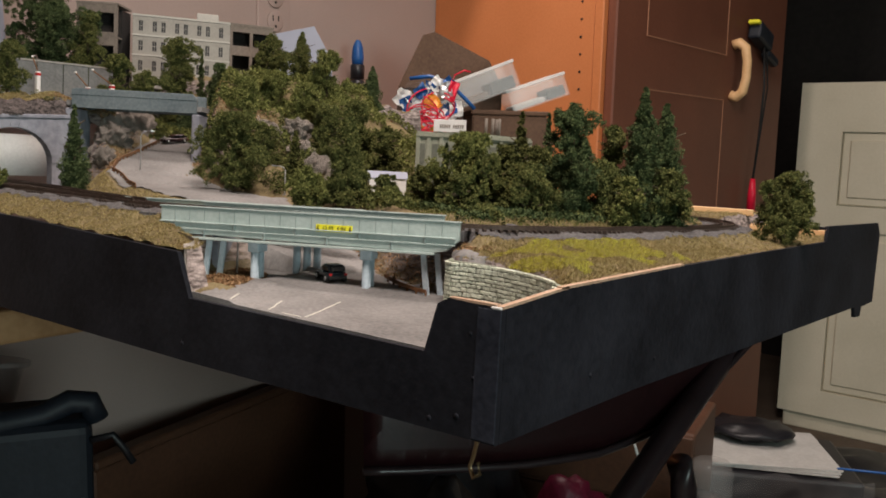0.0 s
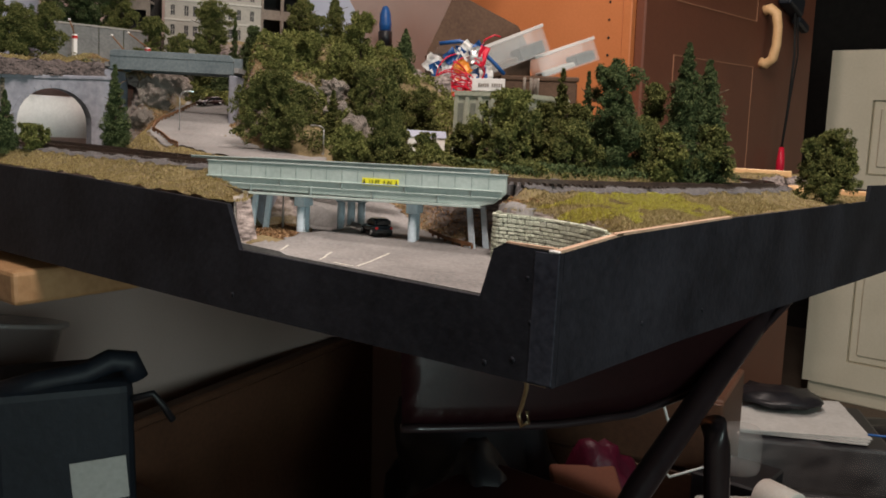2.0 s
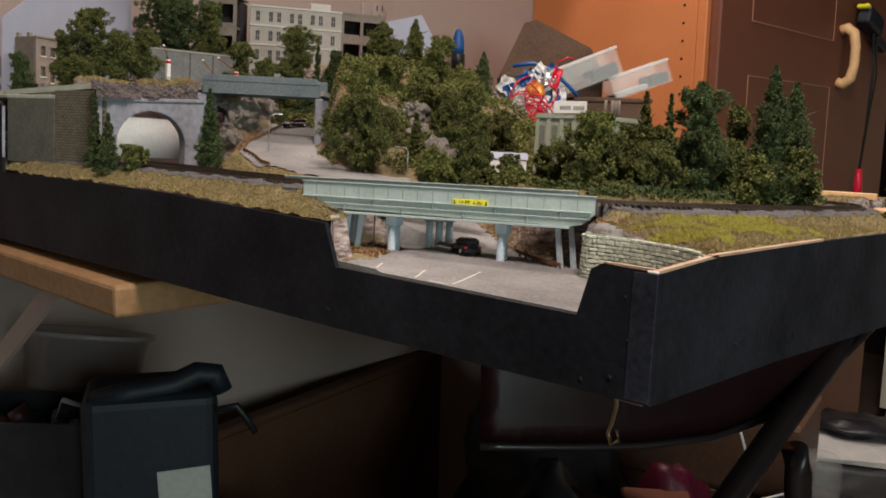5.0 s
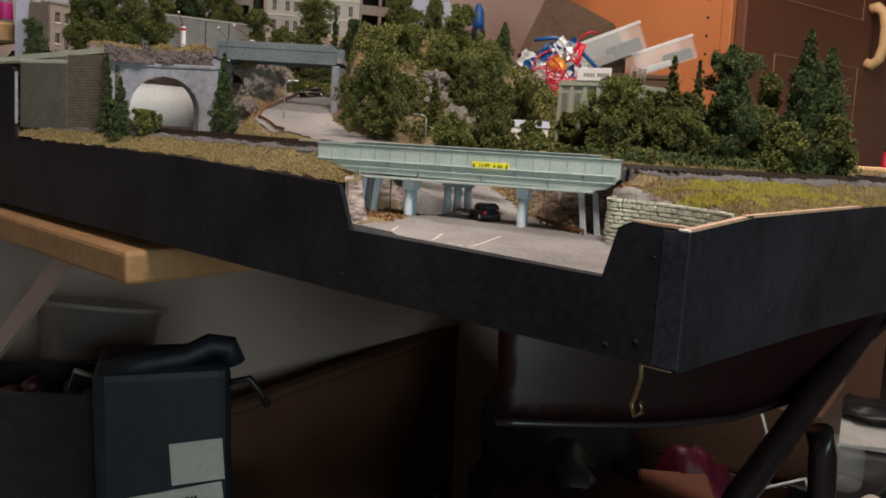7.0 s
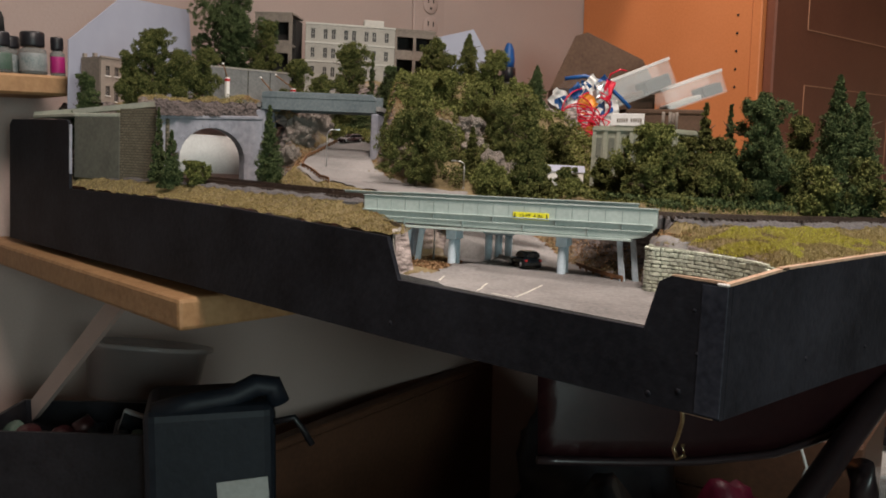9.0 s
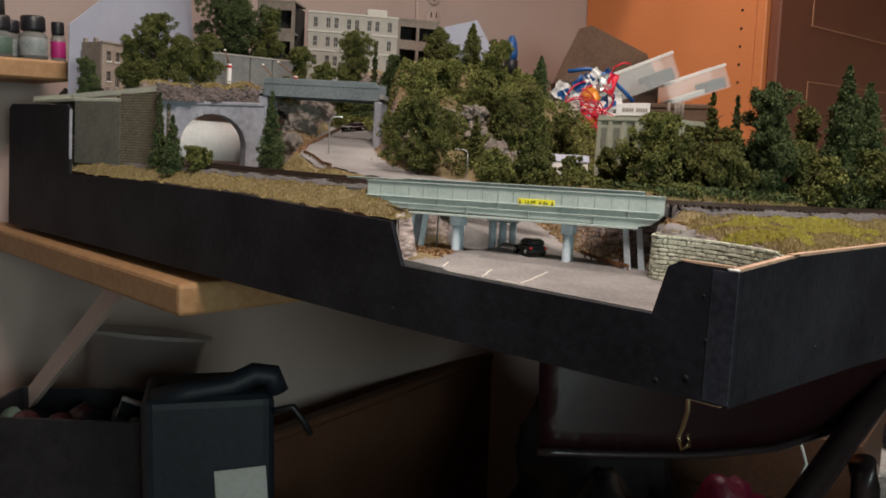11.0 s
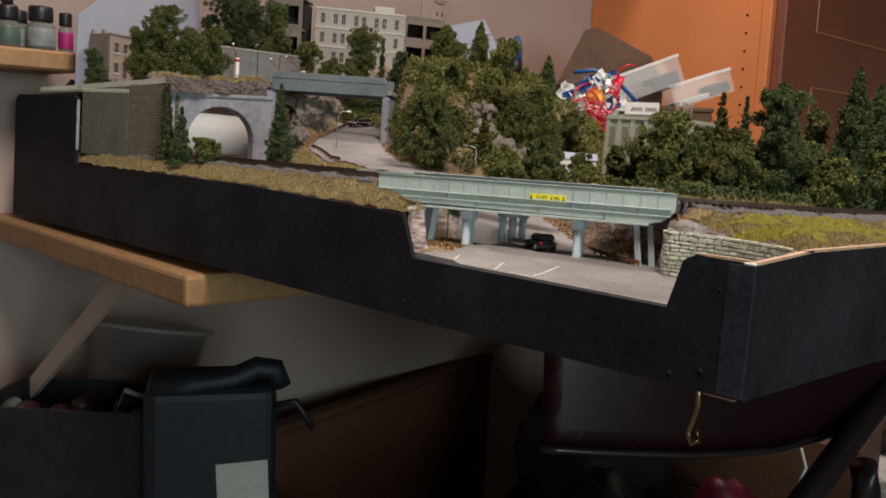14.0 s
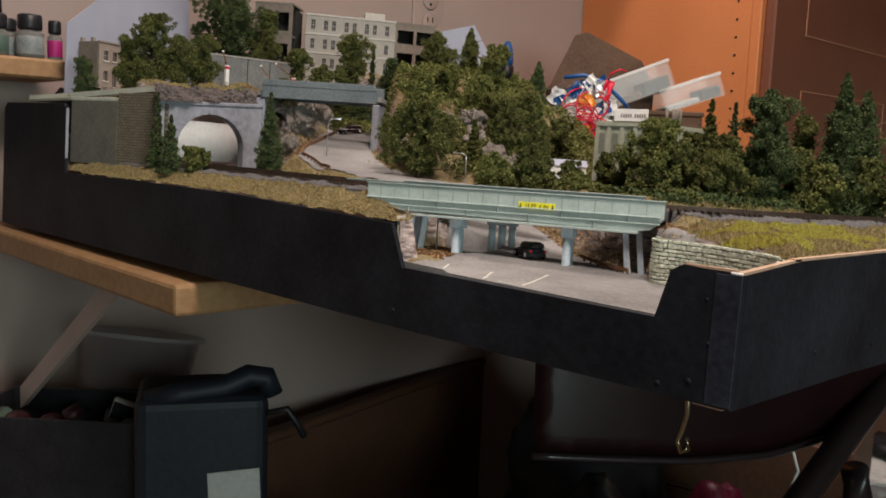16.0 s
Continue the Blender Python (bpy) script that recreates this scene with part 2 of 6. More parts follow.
def part(name, bm, material, parent, label=""):
    ob = new(name, mesh_of(bm, name, material))
    ob.parent = parent
    if label:
        tagged(ob, label)
    return ob


def thing(name, label, category, m=None, group="", kind=""):
    """An empty that parents the parts of a thing."""
    ob = new(name)
    ob.empty_display_size = 0.01
    ob.matrix_basis = m if m is not None else Matrix.Identity(4)
    return tagged(ob, label, category, group, kind)


def solid(name, bm, material, label, category="", m=None, group="", kind=""):
    ob = new(name, mesh_of(bm, name, material))
    ob.matrix_basis = m if m is not None else Matrix.Identity(4)
    return tagged(ob, label, category, group, kind)


def box(a, b, bevel=0.0, bm=None, m=None, seg=1):
    own = bmesh.new()
    bmesh.ops.create_cube(own, size=1)
    for v in own.verts:
        v.co = Vector([(a[i] + b[i]) / 2 + v.co[i] * (b[i] - a[i]) for i in range(3)])
    if bevel:
        bmesh.ops.bevel(own, geom=list(own.edges), offset=bevel, segments=seg, affect="EDGES", profile=0.5)
    if m is not None:
        bmesh.ops.transform(own, matrix=m, verts=own.verts)
    return join(bm, own)


def join(bm, own):
    if bm is None:
        return own
    me = bpy.data.meshes.new("tmp")
    own.to_mesh(me)
    own.free()
    bm.from_mesh(me)
    bpy.data.meshes.remove(me)
    return bm


def prism(points, axis, lo, hi, bevel=0.0, bm=None, m=None):
    """A flat outline given in the two other axes, drawn out along one axis."""
    own = bmesh.new()

    def at(p, h):
        q = list(p)
        q.insert("xyz".index(axis), h)
        return q
    low, high = [own.verts.new(at(p, lo)) for p in points], [own.verts.new(at(p, hi)) for p in points]
    n = len(points)
    own.faces.new(low), own.faces.new(high[::-1])
    for i in range(n):
        own.faces.new((low[i], high[i], high[(i + 1) % n], low[(i + 1) % n]))
    bmesh.ops.recalc_face_normals(own, faces=own.faces)
    if bevel:
        bmesh.ops.bevel(own, geom=list(own.edges), offset=bevel, segments=1, affect="EDGES")
    bmesh.ops.triangulate(own, faces=[f for f in own.faces if len(f.verts) > 4])
    if m is not None:
        bmesh.ops.transform(own, matrix=m, verts=own.verts)
    return join(bm, own)


def tube(points, r, sides=8, bm=None, flat=None, across=None):
    """A round bar along points; flat=(w, h) makes it a rectangular bar."""
    own = bmesh.new()
    pts = [Vector(p) for p in points]
    rings = []
    n = len(pts)
    for i, p in enumerate(pts):
        ahead = (pts[min(i + 1, n - 1)] - pts[max(i - 1, 0)]).normalized()
        up = Vector((0, 0, 1)) if abs(ahead.z) < 0.95 else Vector((1, 0, 0))
        side = Vector(across) if across else ahead.cross(up).normalized()
        top = side.cross(ahead)
        rad = r[i] if isinstance(r, (list, tuple)) else r
        if flat:
            offs = [side * (sx * flat[0] / 2) + top * (sz * flat[1] / 2) for sx, sz in ((-1, -1), (1, -1), (1, 1), (-1, 1))]
        else:
            offs = [(side * math.cos(2 * math.pi * k / sides) + top * math.sin(2 * math.pi * k / sides)) * rad for k in range(sides)]
        rings.append([own.verts.new(p + o) for o in offs])
    for a, b in zip(rings, rings[1:]):
        for k in range(len(a)):
            own.faces.new((a[k], a[(k + 1) % len(a)], b[(k + 1) % len(a)], b[k]))
    own.faces.new(rings[0][::-1]), own.faces.new(rings[-1])
    for f in own.faces:
        f.smooth = not flat
    bmesh.ops.recalc_face_normals(own, faces=own.faces)
    return join(bm, own)


def lathe(profile, sides=24, bm=None, m=None, sx=1.0, sy=1.0):
    """A turned shape from (radius, height) pairs."""
    own = bmesh.new()
    rings = [[own.verts.new((max(r, 1e-5) * sx * math.cos(2 * math.pi * k / sides), max(r, 1e-5) * sy * math.sin(2 * math.pi * k / sides), z)) for k in range(sides)] for r, z in profile]
    for a, b in zip(rings, rings[1:]):
        for k in range(sides):
            own.faces.new((a[k], a[(k + 1) % sides], b[(k + 1) % sides], b[k])).smooth = True
    own.faces.new(rings[0][::-1]), own.faces.new(rings[-1])
    if m is not None:
        bmesh.ops.transform(own, matrix=m, verts=own.verts)
    return join(bm, own)


def pierced(width, height, holes, thick, bm=None, m=None):
    """A wall in the xz plane (x 0..width, z 0..height, y 0..thick) with real openings (x0, z0, x1, z1)."""
    xs = sorted({0.0, width, *[h[0] for h in holes], *[h[2] for h in holes]})
    zs = sorted({0.0, height, *[h[1] for h in holes], *[h[3] for h in holes]})
    own = bmesh.new()
    full = {}
    for i in range(len(xs) - 1):
        for j in range(len(zs) - 1):
            cx, cz = (xs[i] + xs[i + 1]) / 2, (zs[j] + zs[j + 1]) / 2
            full[i, j] = not any(h[0] < cx < h[2] and h[1] < cz < h[3] for h in holes)

    def quad(*p):
        own.faces.new([own.verts.new(q) for q in p])
    for (i, j), ok in full.items():
        if not ok:
            continue
        x0, x1, z0, z1 = xs[i], xs[i + 1], zs[j], zs[j + 1]
        quad((x0, 0, z0), (x1, 0, z0), (x1, 0, z1), (x0, 0, z1))
        quad((x0, thick, z1), (x1, thick, z1), (x1, thick, z0), (x0, thick, z0))
        if not full.get((i - 1, j), False):
            quad((x0, 0, z0), (x0, 0, z1), (x0, thick, z1), (x0, thick, z0))
        if not full.get((i + 1, j), False):
            quad((x1, 0, z1), (x1, 0, z0), (x1, thick, z0), (x1, thick, z1))
        if not full.get((i, j - 1), False):
            quad((x1, 0, z0), (x0, 0, z0), (x0, thick, z0), (x1, thick, z0))
        if not full.get((i, j + 1), False):
            quad((x0, 0, z1), (x1, 0, z1), (x1, thick, z1), (x0, thick, z1))
    bmesh.ops.remove_doubles(own, verts=own.verts, dist=1e-6)
    if m is not None:
        bmesh.ops.transform(own, matrix=m, verts=own.verts)
    return join(bm, own)


def smooth01(t):
    t = np.clip(t, 0, 1)
    return t * t * (3 - 2 * t)


def flakes(centres, size, flat=0.0):
    """Small bent leaf flakes round the centres: vertices and faces."""
    n = len(centres)
    a = nrnd.normal(size=(n, 3))
    a /= np.linalg.norm(a, axis=1)[:, None]
    b = np.cross(a, nrnd.normal(size=(n, 3)))
    b /= np.linalg.norm(b, axis=1)[:, None] + 1e-9
    c = np.cross(a, b)
    s = (size * nrnd.uniform(0.55, 1.35, n))[:, None]
    v = np.stack([centres + a * s, centres + b * s * 0.7 + c * s * 0.3, centres - a * s, centres - b * s * 0.7 + c * s * 0.3], 1).reshape(-1, 3)
    f = np.arange(4 * n).reshape(-1, 4)
    return v, f


def raw_mesh(name, v, f, material):
    me = bpy.data.meshes.new(name)
    me.from_pydata([tuple(p) for p in v], [], [tuple(q) for q in f])
    me.materials.append(material)
    return me

# ---- the room ----
def slab(name, a, b, material):
    return solid(name, box(a, b), material, "", "", kind="structure")


slab("floor", (-1.08, -2.5, -0.05), (2.7, 3.5, 0.0), M["floor"])
slab("ceiling", (-1.08, -2.5, 2.45), (2.7, 3.5, 2.55), M["ceiling"])
slab("wall_west", (-1.08, -2.5, 0.0), (-0.98, 3.5, 2.45), M["wall"])
slab("wall_south", (-0.98, -2.5, 0.0), (2.6, -2.4, 2.45), M["wall"])
slab("wall_east", (2.6, -2.5, 0.0), (2.7, 3.5, 2.45), M["wall"])
# far wall coloured near-black, the dark of the unlit room painted on
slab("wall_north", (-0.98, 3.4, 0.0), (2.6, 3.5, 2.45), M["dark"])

# dark wooden board standing aslant against the wall
wainscot = thing("wall_panel", "dark brown wooden board standing against the wall", "panel", pose(-0.840, 0.292, 0.0, 0, 0, 102.6))
part("board", box((0.0, 0.0, 0.0), (0.62, 0.020, 0.426), 0.003), M["brown_panel"], wainscot)
part("cap", box((0.0, -0.004, 0.4265), (0.62, 0.022, 0.440), 0.003), M["brown_panel"], wainscot)

# unseen wall cupboard above the workbench, added to shade the tall cabinet's side
upper = thing("unseen_cupboard", "unseen wall cupboard above the workbench, added for its shadow", "cupboard")
part("carcass", box((-0.979, 0.10, 1.475), (-0.770, 1.146, 2.10), 0.002), M["cab_door"], upper)
for k in range(2):
    part("door", box((-0.7695, 0.102 + 0.522 * k, 1.470), (-0.750, 0.622 + 0.522 * k, 2.10), 0.003), M["cab_door"], upper)

# wall socket
socket = thing("wall_socket", "beige double wall socket on the painted wall", "socket", pose(-0.98, 0.712, 1.088))
part("cover_plate", box((0, -0.036, -0.058), (0.006, 0.036, 0.058), 0.002), M["wall"], socket)
for dz in (-0.02, 0.02):
    face = part("outlet", lathe([(0.0, 0), (0.017, 0), (0.017, 0.003), (0.016, 0.0035), (0.0, 0.0035)], 20, m=pose(0.0055, 0, dz, 0, 90, 0)), M["wall"], socket)
    for dy in (-0.006, 0.006):
        part("slot", box((0.0088, dy - 0.0012, dz + 0.001), (0.0094, dy + 0.0012, dz + 0.010)), M["dark"], face)
    part("slot", lathe([(0, 0), (0.0024, 0), (0.0024, 0.0006), (0, 0.0006)], 12, m=pose(0.0088, 0, dz - 0.008, 0, 90, 0)), M["dark"], face)

# tall cupboard with a shelf-pin side and a routed door
cab = thing("tall_cabinet", "orange-brown laminate cabinet with a dark red-brown door", "cabinet")
# side below table height coloured dark brown, the shade there painted in
part("shaded_lower_side", box((-0.978, 1.149, 0.06), (-0.585, 1.168, 0.700), 0.001), M["brown_panel"], cab, "lower side panel, coloured dark for the shade under the table")
part("side_panel", box((-0.978, 1.15, 0.701), (-0.600, 1.168, 2.15), 0.001), M["cab_side"], cab, "orange laminate side drilled with shelf-pin holes")
part("edge_band", box((-0.600, 1.148, 0.701), (-0.581, 1.170, 2.15), 0.002), M["cab_side"], cab)
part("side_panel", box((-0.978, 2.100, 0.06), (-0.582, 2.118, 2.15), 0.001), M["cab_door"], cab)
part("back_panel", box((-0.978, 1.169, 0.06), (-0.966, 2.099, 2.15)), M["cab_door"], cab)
part("top_panel", box((-0.978, 1.15, 2.151), (-0.582, 2.118, 2.17), 0.001), M["cab_side"], cab)
part("plinth", box((-0.97, 1.16, 0.0), (-0.62, 2.105, 0.06)), M["dark"], cab)
door = part("door", box((-0.580, 1.160, 0.08), (-0.560, 2.112, 2.13), 0.003), M["cab_door"], cab, "dark red-brown routed door")
for z0, z1 in ((0.36, 0.985), (1.085, 1.95)):
    for a, b in (((-0.5605, 1.285, z0), (-0.5590, 1.288, z1)), ((-0.5605, 1.700, z0), (-0.5590, 1.703, z1)),
                 ((-0.5605, 1.288, z1 - 0.002), (-0.5590, 1.700, z1)), ((-0.5605, 1.288, z0), (-0.5590, 1.700, z0 + 0.002))):
        part("groove", box(a, b), M["cab_line"], door)
hy, hz = 1.740, 1.055
handle = part("handle", tube([(-0.558, hy, hz + 0.058), (-0.545, hy, hz + 0.062), (-0.530, hy, hz + 0.050), (-0.524, hy, hz + 0.02), (-0.524, hy, hz - 0.02),
                              (-0.530, hy, hz - 0.050), (-0.545, hy, hz - 0.062), (-0.558, hy, hz - 0.058)], [0.012, 0.012, 0.0115, 0.0105, 0.0105, 0.0115, 0.012, 0.012], 12, across=(0, 1, 0)), M["maple"], door, "pale wooden pull handle")
for k in range(26):
    part("pin_hole", lathe([(0, 0), (0.0023, 0), (0.0023, 0.0012), (0, 0.0012)], 10, m=pose(-0.627, 1.1502, 0.72 + 0.032 * k, 90, 0, 0)), M["dark"], cab)

# the tool that hangs from the handle
tool = thing("hanging_charger", "navy blue plug-in charger hanging from the handle", "charger", pose(-0.535, 1.86, 1.145))
part("body", box((-0.02, -0.045, -0.02), (0.012, 0.055, 0.022), 0.006, m=pose(0, 0, 0, -14, 0, 0), seg=2), M["navy"], tool)
part("cap", box((-0.018, -0.058, 0.016), (0.010, -0.040, 0.026), 0.003, m=pose(0, 0, 0, -8, 0, 0)), M["yellow"], tool, "yellow plastic cap")
part("wing", box((-0.016, 0.05, -0.035), (0.006, 0.13, -0.012), 0.005, m=pose(0, 0, 0, -14, 0, 0)), M["navy"], tool)
part("cable", tube([(0, 0.02, -0.02), (0.004, 0.03, -0.12), (0.002, 0.022, -0.25), (0.0, 0.008, -0.345)], 0.003, 8), M["rubber"], tool)
part("cable", tube([(0, 0.04, -0.025), (0.004, 0.055, -0.12), (0.002, 0.035, -0.22), (0.0, 0.010, -0.345)], 0.002, 8), M["rubber"], tool)
part("plug", lathe([(0.0, 0), (0.011, 0), (0.010, 0.05), (0.006, 0.085), (0.0, 0.085)], 14, m=pose(0, 0.008, -0.43)), M["red_wire"], tool, "bright red plug sleeve")

# cream panelled cupboard at the end of the room
cup = thing("panelled_cupboard", "cream-painted cupboard with recessed panels", "cupboard", pose(-0.610, 2.47, 0))
part("carcass", box((0.012, 0.02, 0.0), (1.2, 0.5, 1.075), 0.004), M["cupboard"], cup)
for k in range(2):
    x0 = k * 0.6
    front = part("front", pierced(0.597, 1.02, [(0.125, 0.655, 0.47, 0.875), (0.125, 0.08, 0.47, 0.58)], 0.018, m=pose(x0, 0, 0.055)), M["cupboard"], cup)
    for z0, z1 in ((0.710, 0.93), (0.135, 0.635)):
        part("panel", box((x0 + 0.127, 0.008, z0 + 0.002), (x0 + 0.468, 0.017, z1 - 0.002), 0.004), M["cupboard"], front)
        part("bead", box((x0 + 0.150, 0.002, z0 + 0.025), (x0 + 0.445, 0.012, z1 - 0.025), 0.003), M["cupboard"], front)

# ---- the table below and the shelf beside the layout ----
table = thing("wall_table", "thick pine tabletop fixed to the wall", "table")
part("tabletop", box((-0.978, -0.022, 0.716), (-0.445, 1.145, 0.742), 0.0035, seg=2), M["pine"], table, "pale pine board with rounded edges")
part("brace", tube([(-0.635, 0.012, 0.713), (-0.977, -0.023, 0.452)], 0.01, flat=(0.006, 0.020)), M["wall"], table, "grey painted diagonal brace")
part("brace", tube([(-0.635, 0.90, 0.713), (-0.977, 0.90, 0.452)], 0.01, flat=(0.006, 0.020)), M["wall"], table)

shelf = thing("bottle_shelf", "narrow pine shelf on the wall", "shelf")
part("plank", box((-0.978, -0.60, 0.914), (-0.872, 0.055, 0.937), 0.003), M["pine"], shelf)
for y in (-0.5, -0.12):
    part("bracket", prism([(-0.978, 0.913), (-0.89, 0.913), (-0.978, 0.85)], "y", y - 0.008, y + 0.008), M["wall"], shelf)


def bottle(name, label, x, y, r, h, cap_h, label_mat, dropper=False):
    b = thing(name, label, "bottle", pose(x, y, 0.9372))
    part("body", lathe([(0.0, 0), (r * 0.95, 0), (r, 0.002), (r, h), (r * 0.6, h + 0.004), (0, h + 0.004)], 20), M["bottle"], b)
    part("label", lathe([(r * 1.01, h * 0.14), (r * 1.02, h * 0.15), (r * 1.02, h * 0.85), (r * 1.01, h * 0.86)], 20), label_mat, b)
    part("cap", lathe([(0.0, h + 0.004), (r * 0.86, h + 0.004), (r * 0.9, h + 0.006), (r * 0.9, h + cap_h), (r * 0.8, h + cap_h + 0.002), (0, h + cap_h + 0.002)], 18), M["black_plastic"], b, "black screw cap")
    if dropper:
        part("rubber_bulb", lathe([(0, h + cap_h), (r * 0.5, h + cap_h), (r * 0.48, h + cap_h + 0.018), (r * 0.3, h + cap_h + 0.024), (0, h + cap_h + 0.025)], 14), M["rubber"], b)
    return b


bottle("dropper_bottle", "small clear dropper bottle with a pale green label", -0.889, -0.016, 0.0125, 0.026, 0.018, M["green_label"], True)
bottle("paint_bottle", "squat clear paint jar with a grey label", -0.890, 0.020, 0.0148, 0.028, 0.019, M["grey_label"])
bottle("paint_bottle", "small paint jar with a magenta label", -0.889, 0.047, 0.0080, 0.026, 0.017, M["magenta"])
bottle("paint_bottle", "tall magenta bottle on the pine shelf", -0.889, -0.046, 0.0135, 0.042, 0.016, M["magenta"])
bottle("paint_bottle", "small grey paint jar on the pine shelf", -0.920, 0.004, 0.0120, 0.027, 0.016, M["grey_label"])
bottle("paint_bottle", "small grey paint jar on the pine shelf", -0.890, -0.078, 0.0120, 0.027, 0.016, M["grey_label"])

# ---- the layout's frame ----
frame_l = thing("layout_frame", "black-painted plywood fascia round the model railway", "fascia", LAY)
left_outline = [(-0.915, -0.003), (-0.2, 0.0015), (0.0064, 0.0050), (0.0064, 0.0605), (-0.0205, 0.0617), (-0.0265, 0.0585), (-0.0325, 0.0372), (-0.200, 0.0368), (-0.2115, 0.0612),
                (-0.40, 0.0660), (-0.56, 0.0660), (-0.722, 0.0640), (-0.7255, 0.1300), (-0.731, 0.1340), (-0.905, 0.1360), (-0.915, 0.1300)]
part("front_fascia", prism(left_outline, "y", -0.0065, -0.0036), M["black_paint"], frame_l)
right_outline = [(-0.0035, 0.0050), (0.12, 0.0070), (0.575, 0.006), (0.58, -0.004), (0.60, -0.005), (0.604, 0.004), (0.648, 0.005), (0.652, 0.072), (0.640, 0.0835), (0.462, 0.0838),
                 (0.460, 0.0712), (0.30, 0.0695), (0.17, 0.0680), (0.045, 0.0650), (-0.0035, 0.0605)]
part("side_fascia", prism(right_outline, "x", 0.0036, 0.0065), M["black_paint"], frame_l)
part("corner_post", box((-0.016, 0.0005, 0.002), (-0.0005, 0.016, 0.058), 0.001), M["raw_edge"], frame_l)
part("raw_top_edge", box((-0.0205, -0.0064, 0.0612), (0.0034, -0.0036, 0.0622)), M["raw_edge"], frame_l, "bare wood edge of the plywood")
for y0, y1, z0, z1 in ((0.0, 0.045, 0.0610, 0.0655), (0.045, 0.17, 0.0655, 0.0685)):
    part("raw_top_edge", tube([(0.0050, y0 - 0.006, z0), (0.0050, y1, z1)], 0.001, flat=(0.0028, 0.0012)), M["raw_edge"], frame_l)
# thin strip puts the sheen at the corner into the colour
part("corner_band", box((-0.0055, -0.0068, 0.0056), (0.0062, -0.0063, 0.0600), 0.0002), M["paint_sheen"], frame_l, "pale bluish sheen painted along the corner")
part("chipped_paint", box((0.0008, -0.0069, 0.0600), (0.0062, -0.0045, 0.0614), 0.0005), M["white"], frame_l, "chipped white paint at the corner")
part("raw_end_edge", box((-0.7236, -0.0064, 0.0660), (-0.7228, -0.0036, 0.1290), 0.0002), M["portal"], frame_l, "bare plaster edge of the end block")
part("base_board", box((-0.912, 0.001, 0.004), (-0.001, 0.645, 0.018)), M["raw_edge"], frame_l)
part("back_fascia", box((-0.915, 0.646, 0.0), (0.0, 0.652, 0.075)), M["black_paint"], frame_l)
for x, z in ((-0.0085, 0.0485), (-0.0060, 0.0305)):
    part("screw", lathe([(0, 0), (0.0009, 0), (0.0007, 0.0004), (0, 0.0005)], 10, m=pose(x, -0.0064, z, 90, 0, 0)), M["black_paint"], frame_l)
for x, z in ((-0.0135, 0.013), (-0.028, 0.009), (-0.205, 0.011)):
    part("screw", lathe([(0, 0), (0.0014, 0), (0.0012, 0.0004), (0, 0.0005)], 10, m=pose(x, -0.0064, z, 90, 0, 0)), M["black_paint"], frame_l)
for y, z in ((0.07, 0.022), (0.14, 0.020)):
    part("screw", lathe([(0, 0), (0.0012, 0), (0.0010, 0.0004), (0, 0.0005)], 10, m=pose(0.0064, y, z, 0, 90, 0)), M["black_paint"], frame_l)

# ---- the ground of the layout ----
ROAD = [(-0.112, -0.02, 0.0365, 0.100), (-0.118, 0.02, 0.0375, 0.095), (-0.150, 0.058, 0.040, 0.062), (-0.195, 0.092, 0.043, 0.034), (-0.26, 0.124, 0.060, 0.030),
        (-0.34, 0.132, 0.082, 0.044), (-0.41, 0.124, 0.0875, 0.042), (-0.46, 0.137, 0.096, 0.035), (-0.505, 0.170, 0.107, 0.030), (-0.545, 0.207, 0.1185, 0.026), (-0.60, 0.266, 0.133, 0.020), (-0.64, 0.300, 0.141, 0.018)]
TRACK = [(-0.760, 0.020), (-0.65, 0.030), (-0.55, 0.0385), (-0.45, 0.0440), (-0.36, 0.0420), (-0.30, 0.0385), (-0.20, 0.0795), (-0.108, 0.122), (-0.080, 0.165), (-0.060, 0.23),
         (-0.050, 0.30), (-0.048, 0.36), (-0.060, 0.415), (-0.092, 0.462), (-0.14, 0.488), (-0.20, 0.496), (-0.30, 0.49)]
SPUR = [(-0.33, 0.0440), (-0.40, 0.051), (-0.47, 0.063), (-0.53, 0.072), (-0.578, 0.0755), (-0.62, 0.077)]
WALL = [(-0.0960, 0.0905), (-0.0930, 0.0835), (-0.0870, 0.0805), (-0.0790, 0.0830), (-0.0640, 0.0840), (-0.0440, 0.0800), (-0.0240, 0.0710), (-0.0080, 0.0580), (0.0030, 0.0450)]


def along(points, x, y):
    """The distance from places to a bent line, and the values along it."""
    best, vals = np.full(np.shape(x), 9.0), [np.zeros(np.shape(x)) for _ in points[0][2:]]
    for p, q in zip(points, points[1:]):
        dx, dy = q[0] - p[0], q[1] - p[1]
        t = np.clip(((x - p[0]) * dx + (y - p[1]) * dy) / (dx * dx + dy * dy), 0, 1)
        d = np.hypot(x - p[0] - t * dx, y - p[1] - t * dy)
        near = d < best
        best = np.where(near, d, best)
        for n in range(len(vals)):
            vals[n] = np.where(near, p[n + 2] + t * (q[n + 2] - p[n + 2]), vals[n])
    return best, vals


def ripple(x, y, s):
    return np.sin(x * s + 1.3 * np.sin(y * s * 0.7)) * np.sin(y * s * 1.1 + 0.8 * np.sin(x * s * 0.6))


